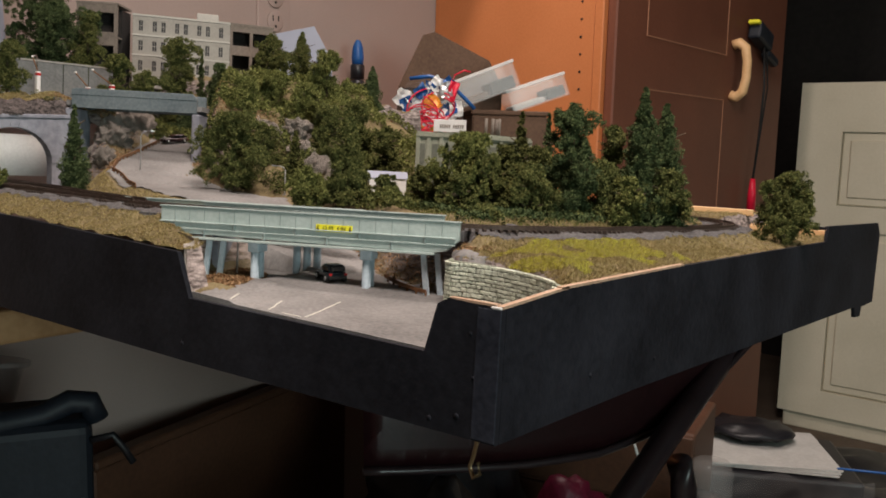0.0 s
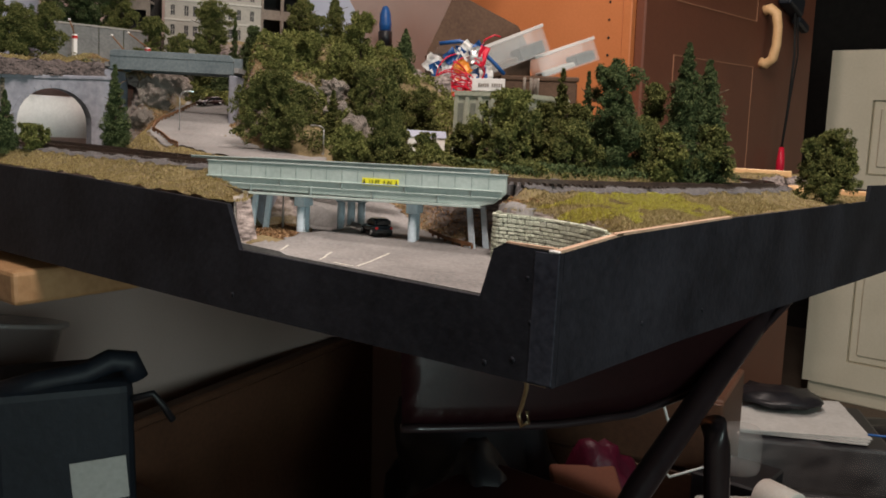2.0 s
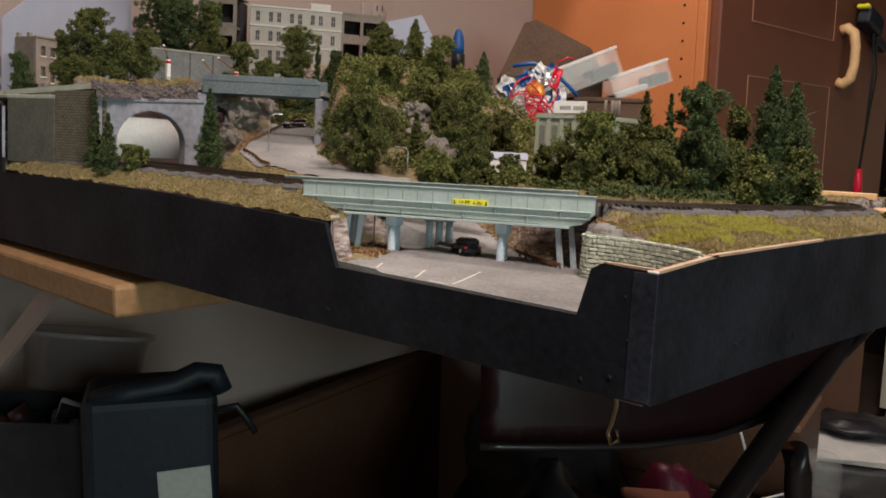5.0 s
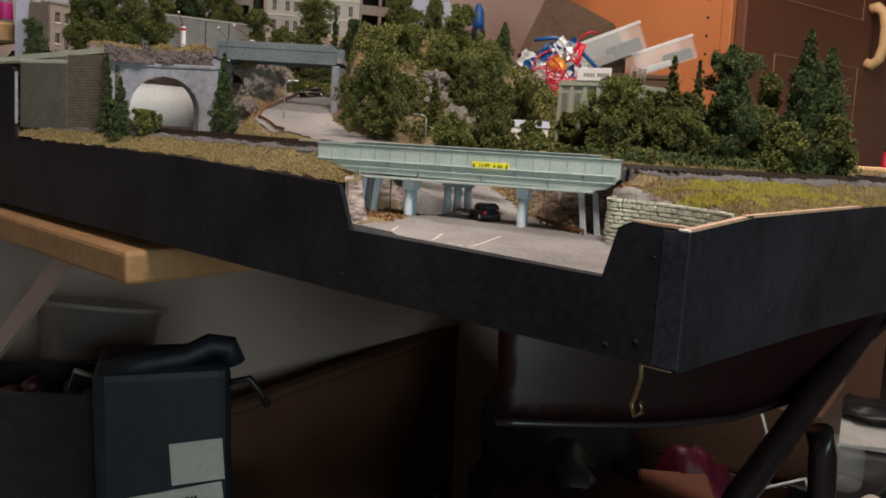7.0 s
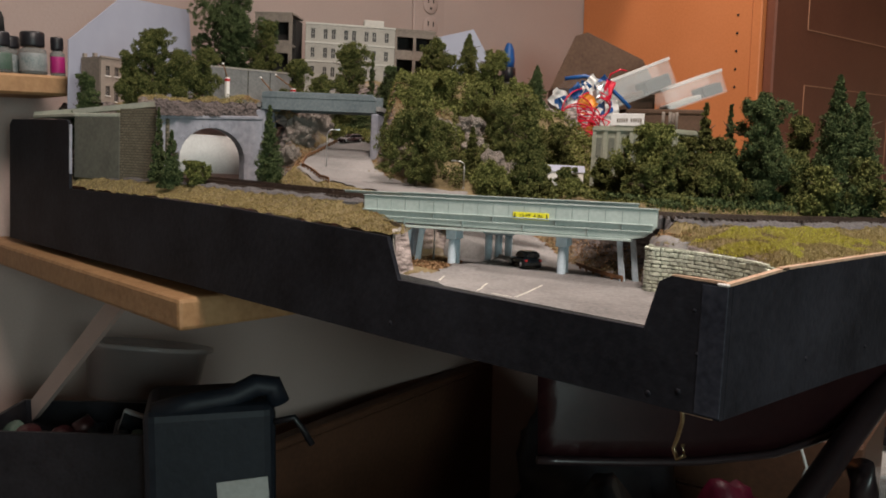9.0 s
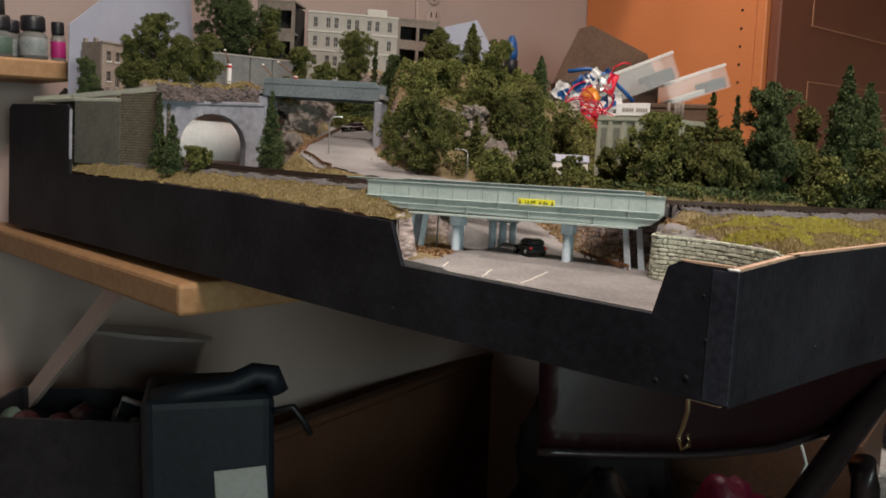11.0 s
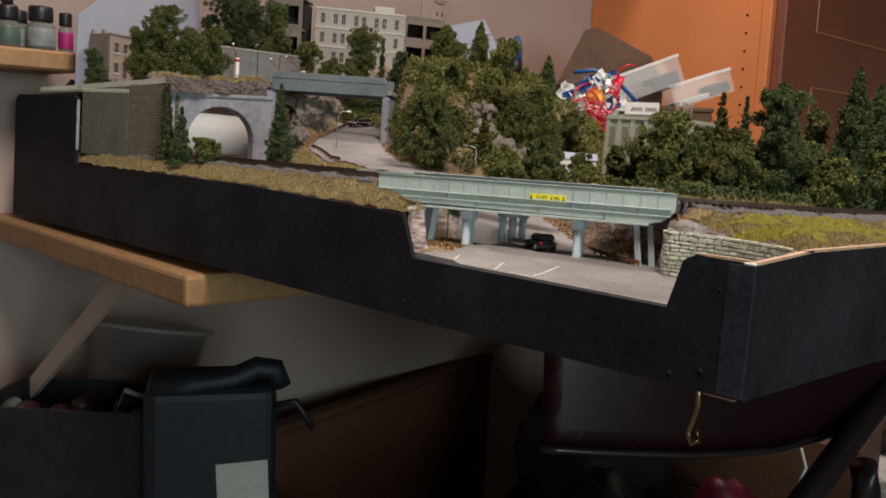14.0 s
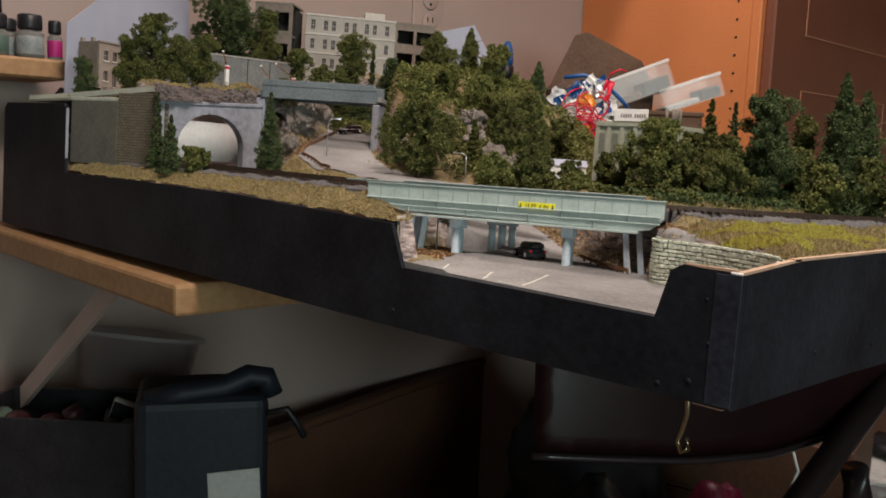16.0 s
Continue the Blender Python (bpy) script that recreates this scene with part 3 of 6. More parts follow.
def ground(x, y):
    x, y = np.asarray(x, float), np.asarray(y, float)
    road_y = np.interp(-x, [-p[0] for p in ROAD], [p[1] for p in ROAD])
    fall = 1 - smooth01((y - 0.41 - 0.7 * np.clip(-x - 0.47, 0, 0.4)) / 0.05)
    hill = 0.0850 + 0.113 * fall * smooth01((-x - 0.29 + 0.35 * (np.minimum(y, 0.36) - 0.25)) / 0.29) + 0.02 * fall * smooth01((-x - 0.62) / 0.2)
    beyond = smooth01((y - road_y - 0.028) / 0.035)
    h = 0.0772 + (hill - 0.0772) * beyond
    plateau = 0.155 + 0.035 * smooth01((y - 0.06) / 0.2)
    h = h + (np.maximum(plateau, h) - h) * smooth01((-x - 0.583) / 0.012) * smooth01((y - 0.036 + 0.2164 * np.clip(-x - 0.58, 0, 0.134) - 0.034 * smooth01((-x - 0.640) / 0.02)) / 0.006)
    bank = smooth01((-x - 0.50) / 0.085) * smooth01((y - 0.128) / 0.03) * (1 - beyond)
    h = h + (0.150 - h) * bank
    # the verge between the track and the frame lies lower than the track
    ty = np.interp(x, [p[0] for p in TRACK[:8]], [p[1] for p in TRACK[:8]])
    tx = np.interp(y, [p[1] for p in TRACK[7:14]], [p[0] for p in TRACK[7:14]])
    outer = ((x < -0.10) & (y < ty)) | ((x > tx) & (y > 0.03))
    to_edge = np.minimum(np.where(x < -0.10, y + 0.003, 9), np.where(x > -0.14, 0.003 - x, 9))
    front = np.interp(x, [-0.712, -0.56, -0.40, -0.2115], [0.0650, 0.0670, 0.0670, 0.0624])
    rim = np.where(x > -0.06, 0.0645 + 0.0055 * np.clip(y / 0.45, 0, 1), front)
    h = np.where(outer & (h < 0.10), rim + (0.0705 - rim) * smooth01(to_edge / 0.022), h)
    # low corner in front of the stone wall
    wall_y = np.interp(x, [p[0] for p in WALL], [p[1] for p in WALL])
    h = np.where((x > -0.0930) & (y < wall_y + 0.0040), 0.0375, h)
    d, (z, half) = along(ROAD, x, y)
    steep = 0.010 + 0.016 * smooth01((y - 0.03) / 0.05)
    cut = smooth01((d - half) / steep)
    deep = np.where((x < -0.0930) | (y > wall_y + 0.0040), cut, 0.0)
    deep = np.where(((x > -0.0930) & (y > wall_y + 0.0045)) | ((x > -0.100) & (y > 0.0940)), 1.0, deep)
    h = z + (h - z) * deep
    # the notch has steep cheeks
    behind = 0.008 + 0.28 * (-x - 0.208)
    h = np.where((x < -0.2065) & (x > -0.30) & (y < behind), front + 0.0070 * smooth01((y + 0.003) / 0.022), h)
    h = np.where((x < -0.2065) & (x > -0.282) & (y >= behind) & (y < 0.09), np.minimum(h, 0.0410 + 0.028 * smooth01((-x - 0.260) / 0.02)), h)
    h = np.where((x >= -0.2065) & (x < -0.185) & (y < 0.045), z + 0.0012 * smooth01((y - 0.02) / 0.02), h)
    d2, _ = along([(p[0], p[1]) for p in TRACK], x, y)
    lift = smooth01((0.034 - d2) / 0.021) * (h > 0.0635) * (h < 0.10)
    h = h + (0.0785 - h) * lift * (d > half + 0.012)
    # the bank falls gently to the top of the stone wall
    h = np.where((x > -0.104) & (y > wall_y + 0.0035) & (y < wall_y + 0.05), np.minimum(h, 0.0662 - 0.0020 * smooth01((x + 0.09) / 0.09) + 0.42 * (y - wall_y - 0.0035)), h)
    rough = 0.0012 * ripple(x, y, 120) + 0.0008 * ripple(x, y, 310)
    rocky = smooth01((h - 0.09) / 0.03) * 0.004 * ripple(x + 0.3 * y, y, 95)
    return h + rough * np.where(d < half, 0.0, 1.0) + rocky * cut


def grid_mesh(name, x0, x1, y0, y1, step, material, lift=0.0, keep=None):
    xs, ys = np.arange(x0, x1 + step / 2, step), np.arange(y0, y1 + step / 2, step)
    gx, gy = np.meshgrid(xs, ys)
    z = ground(gx, gy) + lift
    v = np.stack([gx, gy, z], -1).reshape(-1, 3)
    nx, ny = len(xs), len(ys)
    i = np.arange((ny - 1) * (nx - 1))
    a = (i // (nx - 1)) * nx + i % (nx - 1)
    f = np.stack([a, a + 1, a + nx + 1, a + nx], 1)
    if keep is not None:
        c = v[f].mean(1)
        f = f[keep(c[:, 0], c[:, 1])]
    me = raw_mesh(name, v, f, material)
    me.shade_smooth()
    return me


def soil_material():
    """Straw and earth on the flat, rock on what is steep."""
    m = mat("model_soil", (0.105, 0.080, 0.042), (0.215, 0.17, 0.085), 60, 0.95, 0.8, 12)
    nodes, links = m.node_tree.nodes, m.node_tree.links
    bsdf = nodes["Principled BSDF"]
    was = bsdf.inputs["Base Color"].links[0].from_socket
    geo, sep, ramp, mix = nodes.new("ShaderNodeNewGeometry"), nodes.new("ShaderNodeSeparateXYZ"), nodes.new("ShaderNodeMapRange"), nodes.new("ShaderNodeMix")
    rock, rr = nodes.new("ShaderNodeTexNoise"), nodes.new("ShaderNodeValToRGB")
    rock.inputs["Scale"].default_value, rock.inputs["Detail"].default_value = 90, 6
    rr.color_ramp.elements[0].position, rr.color_ramp.elements[1].position = 0.36, 0.66
    rr.color_ramp.elements[0].color, rr.color_ramp.elements[1].color = (0.07, 0.055, 0.05, 1), (0.34, 0.29, 0.27, 1)
    mix.data_type = "RGBA"
    ramp.inputs[1].default_value, ramp.inputs[2].default_value = 0.62, 0.38
    links.new(geo.outputs["True Normal"], sep.inputs[0])
    links.new(sep.outputs[2], ramp.inputs[0])
    links.new(rock.outputs[0], rr.inputs[0])
    links.new(ramp.outputs[0], mix.inputs[0])
    links.new(was, mix.inputs[6])
    links.new(rr.outputs[0], mix.inputs[7])
    links.new(mix.outputs[2], bsdf.inputs["Base Color"])
    return m


M["soil"] = soil_material()
soil = new("ground", grid_mesh("ground", -0.912, 0.0032, -0.0032, 0.645, 0.0032, M["soil"], 0.0, lambda x, y: ~((x > -0.645) & (x < -0.571) & (y > 0.036) & (y < 0.150))))
soil.matrix_basis = LAY
tagged(soil, kind="structure")
road = new("road", grid_mesh("road", -0.65, -0.030, -0.0030, 0.30, 0.0026, M["road"], 0.0011, lambda x, y: along(ROAD, x, y)[0] < along(ROAD, x, y)[1][1] + 0.001))
road.matrix_basis = LAY
solid("road_edge", prism([(-0.2075, 0.030), (-0.2075, 0.0403), (-0.1690, 0.0396), (-0.1640, 0.0383), (-0.0310, 0.0379), (-0.0310, 0.030)], "y", -0.00355, -0.0024), M["road"], "", "", LAY, kind="structure")
tagged(road, kind="structure")


def draped(points, width, lift=0.00125):
    """A thin strip laid on the ground."""
    pts = []
    for p, q in zip(points, points[1:]):
        n = max(2, int(math.hypot(q[0] - p[0], q[1] - p[1]) / 0.004))
        pts += [(p[0] + (q[0] - p[0]) * k / n, p[1] + (q[1] - p[1]) * k / n) for k in range(n)]
    pts.append(points[-1])
    return tube([(x, y, float(ground(x, y)) + lift) for x, y in pts], 0.001, flat=(width, 0.0003))


for pts in ([(-0.172, 0.0), (-0.1808, 0.0123)], [(-0.1414, 0.0), (-0.1516, 0.0178)], [(-0.1308, 0.0), (-0.1168, 0.0)], [(-0.1153, 0.0013), (-0.1312, 0.0411)]):
    solid("road_line", draped(pts, 0.0010), M["line"], "", "", LAY, kind="structure")

# ---- track ----
def resample(points, step):
    out = []
    sm = []
    n = len(points)
    for i in range(n - 1):
        p0, p1, p2, p3 = points[max(i - 1, 0)], points[i], points[i + 1], points[min(i + 2, n - 1)]
        for k in range(12):
            t = k / 12
            sm.append(tuple(0.5 * (2 * p1[c] + (p2[c] - p0[c]) * t + (2 * p0[c] - 5 * p1[c] + 4 * p2[c] - p3[c]) * t * t + (3 * p1[c] - p0[c] - 3 * p2[c] + p3[c]) * t ** 3) for c in range(2)))
    sm.append(points[-1])
    left = 0.0
    for a, b in zip(sm, sm[1:]):
        d = math.hypot(b[0] - a[0], b[1] - a[1])
        while left <= d:
            out.append((a[0] + (b[0] - a[0]) * left / d, a[1] + (b[1] - a[1]) * left / d, math.atan2(b[1] - a[1], b[0] - a[0])))
            left += step
        left -= d
    return out


def make_track(points, label, z=0.0800):
    tr = thing("railway_track", label, "track", LAY)
    path = resample(points, 0.004)
    for side in (-0.0047, 0.0047):
        part("rail", tube([(x - math.sin(a) * side, y + math.cos(a) * side, z + 0.0016) for x, y, a in path], 0.001, flat=(0.0010, 0.0020)), M["rail"], tr)
    ties = bmesh.new()
    for x, y, a in resample(points, 0.0042):
        m = pose(x, y, z - 0.0002, 0, 0, math.degrees(a))
        vs = [ties.verts.new(m @ Vector((sx * 0.0009, sy * 0.0085, sz * 0.0008))) for sx in (-1, 1) for sy in (-1, 1) for sz in (-1, 1)]
        for q in ((0, 1, 3, 2), (4, 6, 7, 5), (0, 4, 5, 1), (2, 3, 7, 6), (1, 5, 7, 3), (0, 2, 6, 4)):
            ties.faces.new([vs[k] for k in q])
    tagged(part("sleeper_bed", ties, M["tie"], tr), kind="stuff")
    return tr


make_track(TRACK, "dark weathered model railway track in grey ballast")
make_track(SPUR, "dark model railway track leading into the tunnel", 0.0812)


def ballast_for(points, n, spread):
    path = np.array([(x, y) for x, y, a in resample(points, 0.002)])
    c = path[nrnd.randint(0, len(path), n)] + nrnd.normal(0, spread, (n, 2))
    ok = (c[:, 1] > 0.002) & (c[:, 0] < -0.002) & (ground(c[:, 0], c[:, 1]) > 0.066) & (ground(c[:, 0], c[:, 1]) < 0.088)
    c = c[ok]
    return np.column_stack([c, ground(c[:, 0], c[:, 1]) + 0.0003])


p = np.concatenate([ballast_for(TRACK, 46000, 0.0085), ballast_for(SPUR, 5000, 0.007)])
v, f = flakes(p, 0.00065)
stones = new("ballast", raw_mesh("ballast", v, f, M["ballast"]))
stones.matrix_basis = LAY
tagged(stones, "grey granite ballast along the track", "ballast", kind="stuff")
bed = grid_mesh("ballast_bed", -0.76, -0.012, 0.010, 0.52, 0.0016, M["ballast_bed"], 0.0006,
                lambda x, y: (along(TRACK, x, y)[0] < 0.0195 + 0.0012 * ripple(x, y, 420)) & (ground(x, y) > 0.0655) & (ground(x, y) < 0.088))
bed_ob = new("ballast_bed", bed)
bed_ob.matrix_basis = LAY
tagged(bed_ob, kind="structure")

# ---- the road bridge that carries the track ----
BR = LAY @ pose(-0.270, 0.022, -0.0016, 0, 0, 25.1) @ pose(0, 0, 0, 0, -0.5, 0)


def girder(parent, x0, length, y, material, z_top, z_bot, thick=0.004, bevel_end=0.014):
    out = [(x0, z_bot + 0.002), (x0, z_top), (x0 + length, z_top), (x0 + length, z_bot + bevel_end * 0.55), (x0 + length - bevel_end * 0.5, z_bot + 0.0015), (x0 + length - bevel_end, z_bot)]
    g = part("girder", prism(out, "y", y, y + thick, 0.0004), material, parent)
    part("top_cap", box((x0 - 0.0005, y - 0.0008, z_top), (x0 + length + 0.0005, y + thick + 0.0008, z_top + 0.0008), 0.0002), M["rib"], g)
    for up, deep in ((0.0086, 0.0018), (0.0046, 0.0010)):
        part("ledge", box((x0, y - deep, z_bot + up), (x0 + length - 0.002, y + 0.0002, z_bot + up + 0.0008), 0.0002), material, g)
    part("bottom_flange", box((x0 + 0.012, y - 0.0022, z_bot - 0.0012), (x0 + length - bevel_end, y + thick + 0.0015, z_bot + 0.0002), 0.0002), material, g)
    n = int(length / 0.0098)
    for k in range(1, n):
        x = x0 + k * length / n
        part("joint", box((x - 0.00022, y - 0.0003, z_bot + 0.0095), (x + 0.00022, y + 0.0001, z_top - 0.0012)), M["rib"], g)
        if k % 2 and k < n - 1:
            part("stiffener", box((x - 0.0003, y - 0.0014, z_bot + (0.0054 if k % 4 == 1 else 0.0002)), (x + 0.0003, y + 0.0002, z_bot + (0.0086 if k % 4 == 1 else 0.0046)), 0.0001), M["rib"], g)
    return g


bridge = thing("rail_bridge", "pale blue-green steel girder bridge carrying the track", "bridge", BR)
girder(bridge, 0.0, 0.189, 0.0, M["steel_blue"], 0.0840, 0.0662)
girder(bridge, 0.013, 0.160, 0.0285, M["steel_blue"], 0.0858, 0.0662)
girder(bridge, -0.067, 0.177, 0.060, M["steel_blue"], 0.0845, 0.0662)
part("deck", box((-0.02, 0.0075, 0.0730), (0.190, 0.0280, 0.0790)), M["ballast_bed"], bridge)
for x in (0.0615, 0.1330):
    bent = part("bent_cap", box((x - 0.0036, 0.0015, 0.0590), (x + 0.0036, 0.0145, 0.0652), 0.0005), M["pier"], bridge)
    for y in (0.0048, 0.0115):
        part("column", lathe([(0.0030, 0.030), (0.0030, 0.0395), (0.0026, 0.0405), (0.0026, 0.0590)], 14, m=pose(x, y, 0)), M["pier"], bent)
far_bent = part("bent_cap", box((0.0710, 0.0360, 0.0610), (0.0915, 0.0425, 0.0656), 0.0005), M["pier"], bridge)
for x in (0.0742, 0.0812, 0.0882):
    part("column", lathe([(0.0025, 0.030), (0.0025, 0.0612)], 12, m=pose(x, 0.0392, 0)), M["pier"], far_bent)
# leaning abutment slabs at both ends
for x, lean in ((0.0330, 1), (0.1730, -1)):
    ab = part("abutment", box((x - 0.0020 - lean * 0.0120, 0.030, 0.030), (x + 0.0020 - lean * 0.0120, 0.056, 0.0655)), M["portal"], bridge)
    for dx, y in ((-0.0036, 0.0040), (0.0036, 0.0085)):
        part("strut", prism([(x + dx - 0.0016 + lean * 0.0020, 0.0655), (x + dx + 0.0016 + lean * 0.0020, 0.0655), (x + dx + 0.0018 - lean * 0.0022, 0.030), (x + dx - 0.0018 - lean * 0.0022, 0.030)], "y", y - 0.0013, y + 0.0013, 0.0003), M["pier"], ab)
bridge_sign = thing("clearance_sign", "small yellow clearance sign on the girder", "sign", BR @ pose(0.1140, -0.0009, 0.0766))
part("plate", box((-0.0113, -0.0003, -0.0022), (0.0113, 0.0003, 0.0022), 0.0001), M["yellow"], bridge_sign)


def lettering(text, size, material, parent, m):
    cu = bpy.data.curves.new("lettering", "FONT")
    cu.body, cu.size, cu.align_x, cu.align_y, cu.extrude, cu.offset = text, size, "CENTER", "CENTER", 0.00008, 0.0
    tmp = new("lettering", cu)
    me = bpy.data.meshes.new_from_object(tmp.evaluated_get(bpy.context.evaluated_depsgraph_get()))
    bpy.data.objects.remove(tmp)
    me.materials.append(material)
    ob = new("lettering", me)
    ob.parent, ob.matrix_basis = parent, m
    return ob


lettering("13 FT  4 IN", 0.0031, M["ink"], bridge_sign, pose(0, -0.0005, 0, 90, 0, 0))
for x in (-0.0100, 0.0100):
    part("arrow", prism([(x - 0.0003, 0.0014), (x + 0.0003, 0.0014), (x + 0.0003, -0.0003), (x + 0.0009, -0.0003), (x, -0.0015), (x - 0.0009, -0.0003), (x - 0.0003, -0.0003)], "y", -0.0006, -0.0003), M["ink"], bridge_sign)

# ---- upper road bridge, tunnel mouth, side walls ----
over = thing("road_overpass", "dull blue-grey girder overpass above the road", "bridge", LAY @ pose(-0.572, 0.124, 0, 0, 0, 40.5))
gf = part("girder", prism([(0.0, 0.152), (0.0, 0.1685), (0.004, 0.170), (0.110, 0.1700), (0.114, 0.166), (0.114, 0.152)], "y", 0, 0.004, 0.0004), M["steel_dark"], over)
for z in (0.1524, 0.1640):
    part("ledge", box((-0.001, -0.0006, z), (0.115, 0.0002, z + 0.0007), 0.0001), M["steel_dark"], gf)
part("girder", prism([(0.0, 0.152), (0.0, 0.170), (0.114, 0.1700), (0.114, 0.152)], "y", 0.036, 0.040, 0.0004), M["steel_dark"], over)
part("deck", box((-0.006, 0.0042, 0.1545), (0.118, 0.0358, 0.1590)), M["road"], over)
part("abutment", box((0.110, -0.001, 0.085), (0.117, 0.040, 0.1515), 0.001), M["portal"], over)
part("abutment", box((-0.006, 0.001, 0.085), (0.003, 0.040, 0.1515), 0.001), M["portal"], over)

portal = thing("tunnel_portal", "blue-grey plaster tunnel portal with an arched opening", "tunnel portal", LAY @ pose(-0.583, 0.0755, 0, 0, 0, 90 - 6))
arch = [(-0.0325, 0.074)]
arch += [(-0.0325 * math.cos(math.pi * k / 16), 0.1000 + 0.0305 * math.sin(math.pi * k / 16)) for k in range(17)]
arch += [(0.0325, 0.074)]
outer = [(0.050, 0.074), (0.050, 0.1430), (-0.050, 0.1370), (-0.050, 0.074)]
part("face", prism(arch + outer, "y", -0.006, 0.006), M["portal"], portal)
for k in range(15):
    a0, a1 = math.pi * (k + 0.03) / 15, math.pi * (k + 0.97) / 15
    pts = [(-0.0325 * math.cos(a) * s, 0.1000 + 0.0305 * math.sin(a) * s) for a, s in ((a0, 1.0), (a1, 1.0), (a1, 1.13), (a0, 1.13))]
    part("arch_stone", prism(pts, "y", -0.0068, -0.0062), M["portal"], portal)
part("coping", box((-0.051, -0.0075, 0.0), (0.051, 0.006, 0.0035), 0.0006, m=pose(0, 0, 0.1385, 0, -3.4, 0)), M["portal"], portal)
part("inner_sheet", box((-0.060, 0.052, 0.086), (0.090, 0.0535, 0.1250)), M["white"], portal, "white card seen through the tunnel")
solid("tunnel_floor", box((-0.646, 0.034, 0.0735), (-0.571, 0.152, 0.0785)), M["ballast_bed"], "", "", LAY, kind="structure")
capv, capf = [], []
for i in range(161):
    for j in range(17):
        s, q = i / 160, j / 16
        px, py = -0.577 + 0.002 - 0.012 * q , 0.020 + 0.112 * s
        capv.append((px + 0.004 * noise.noise(Vector((py * 70, q * 1.5, 0.3))) + 0.0022 * noise.noise(Vector((py * 330, q * 9, 2.3))), py, 0.1385 + 0.0055 * s + 0.019 * q * (1 - 0.25 * q) + 0.0030 * q * noise.noise(Vector((py * 90, q * 2.5, 7.0))) + 0.0012 * noise.noise(Vector((py * 420, q * 10, 4.0)))))
for i in range(160):
    for j in range(16):
        a = i * 17 + j
        capf.append((a, a + 1, a + 18, a + 17))
cap = new("rock_face", raw_mesh("rock_face", capv, capf, M["purple_rock"]))
cap.matrix_basis = LAY
tagged(cap, "purple-grey rock band above the tunnel portal", "rock")

side = thing("side_wall", "brown stone retaining wall beside the track", "wall", LAY)
part("stone_face", prism([(-0.580, 0.030), (-0.648, 0.0145), (-0.650, 0.024), (-0.584, 0.040)], "z", 0.076, 0.1450), M["rubble"], side)
part("girder_side", prism([(-0.649, 0.0140), (-0.724, -0.0010), (-0.726, 0.0045), (-0.651, 0.0215)], "z", 0.076, 0.1370), M["girder_dark"], side, "dark grey-green girder side")
deck2 = thing("street_deck", "pale green street deck with a raised kerb", "deck", LAY)
part("slab", prism([(-0.600, 0.031), (-0.726, -0.0010), (-0.86, 0.0015), (-0.70, 0.060)], "z", 0.1372, 0.1410, 0.0006), M["kerb"], deck2)
part("kerb", tube([(-0.729, 0.0015, 0.1425), (-0.605, 0.0325, 0.150)], 0.001, flat=(0.005, 0.005)), M["kerb"], deck2)
part("kerb", tube([(-0.86, 0.0045, 0.1425), (-0.65, 0.052, 0.152)], 0.001, flat=(0.004, 0.004)), M["kerb"], deck2)

edge = [(-0.2040, -0.0034), (-0.2046, 0.0020), (-0.2062, 0.0062), (-0.2110, 0.0095), (-0.2300, 0.0150), (-0.2650, 0.0245)]
cv = []
for i in range(15):
    s = i / 14 * 5
    k = min(int(s), 4)
    ex, ey = [edge[k][c] + (edge[k + 1][c] - edge[k][c]) * (s - k) for c in range(2)]
    for j in range(11):
        q = j / 10
        cv.append((ex - 0.0060 * q + 0.0010 * float(ripple(i * 0.002, j * 0.003, 330)), ey - 0.002 * q * (i > 3), 0.0355 + 0.0300 * q + 0.004 * q * float(smooth01(i / 14))))
cf = [(i * 11 + j, i * 11 + j + 1, i * 11 + j + 12, i * 11 + j + 11) for i in range(14) for j in range(10)]
cheek = new("rock_face", raw_mesh("rock_face", cv, cf, M["rock"]))
cheek.matrix_basis = LAY
tagged(cheek, "rough grey rock cheek where the fascia steps down", "rock")

# ---- stone retaining wall, stone by stone ----
wall_path = resample(WALL, 0.0005)
retain = thing("retaining_wall", "green-grey stone retaining wall built of uneven blocks", "wall", LAY)
core = bmesh.new()
tops = []
for k in range(0, len(wall_path), 8):
    x, y, a = wall_path[k]
    tops.append((x - math.sin(a) * 0.0022, y + math.cos(a) * 0.0022, 0.0463 + 0.0026 * (1 - k / len(wall_path))))
part("core", tube(tops, 0.001, flat=(0.0030, 0.0330)), M["mortar"], retain)
shapes = []
for k in range(6):
    bm = bmesh.new()
    bmesh.ops.create_cube(bm, size=1)
    for v_ in bm.verts:
        v_.co += Vector([rnd.uniform(-0.09, 0.09) for _ in range(3)])
    bmesh.ops.bevel(bm, geom=list(bm.edges), offset=0.12, segments=1, affect="EDGES")
    shapes.append(mesh_of(bm, "stone", M["stone"]))
total = len(wall_path) * 0.0005
zrow = 0.0372
row = 0
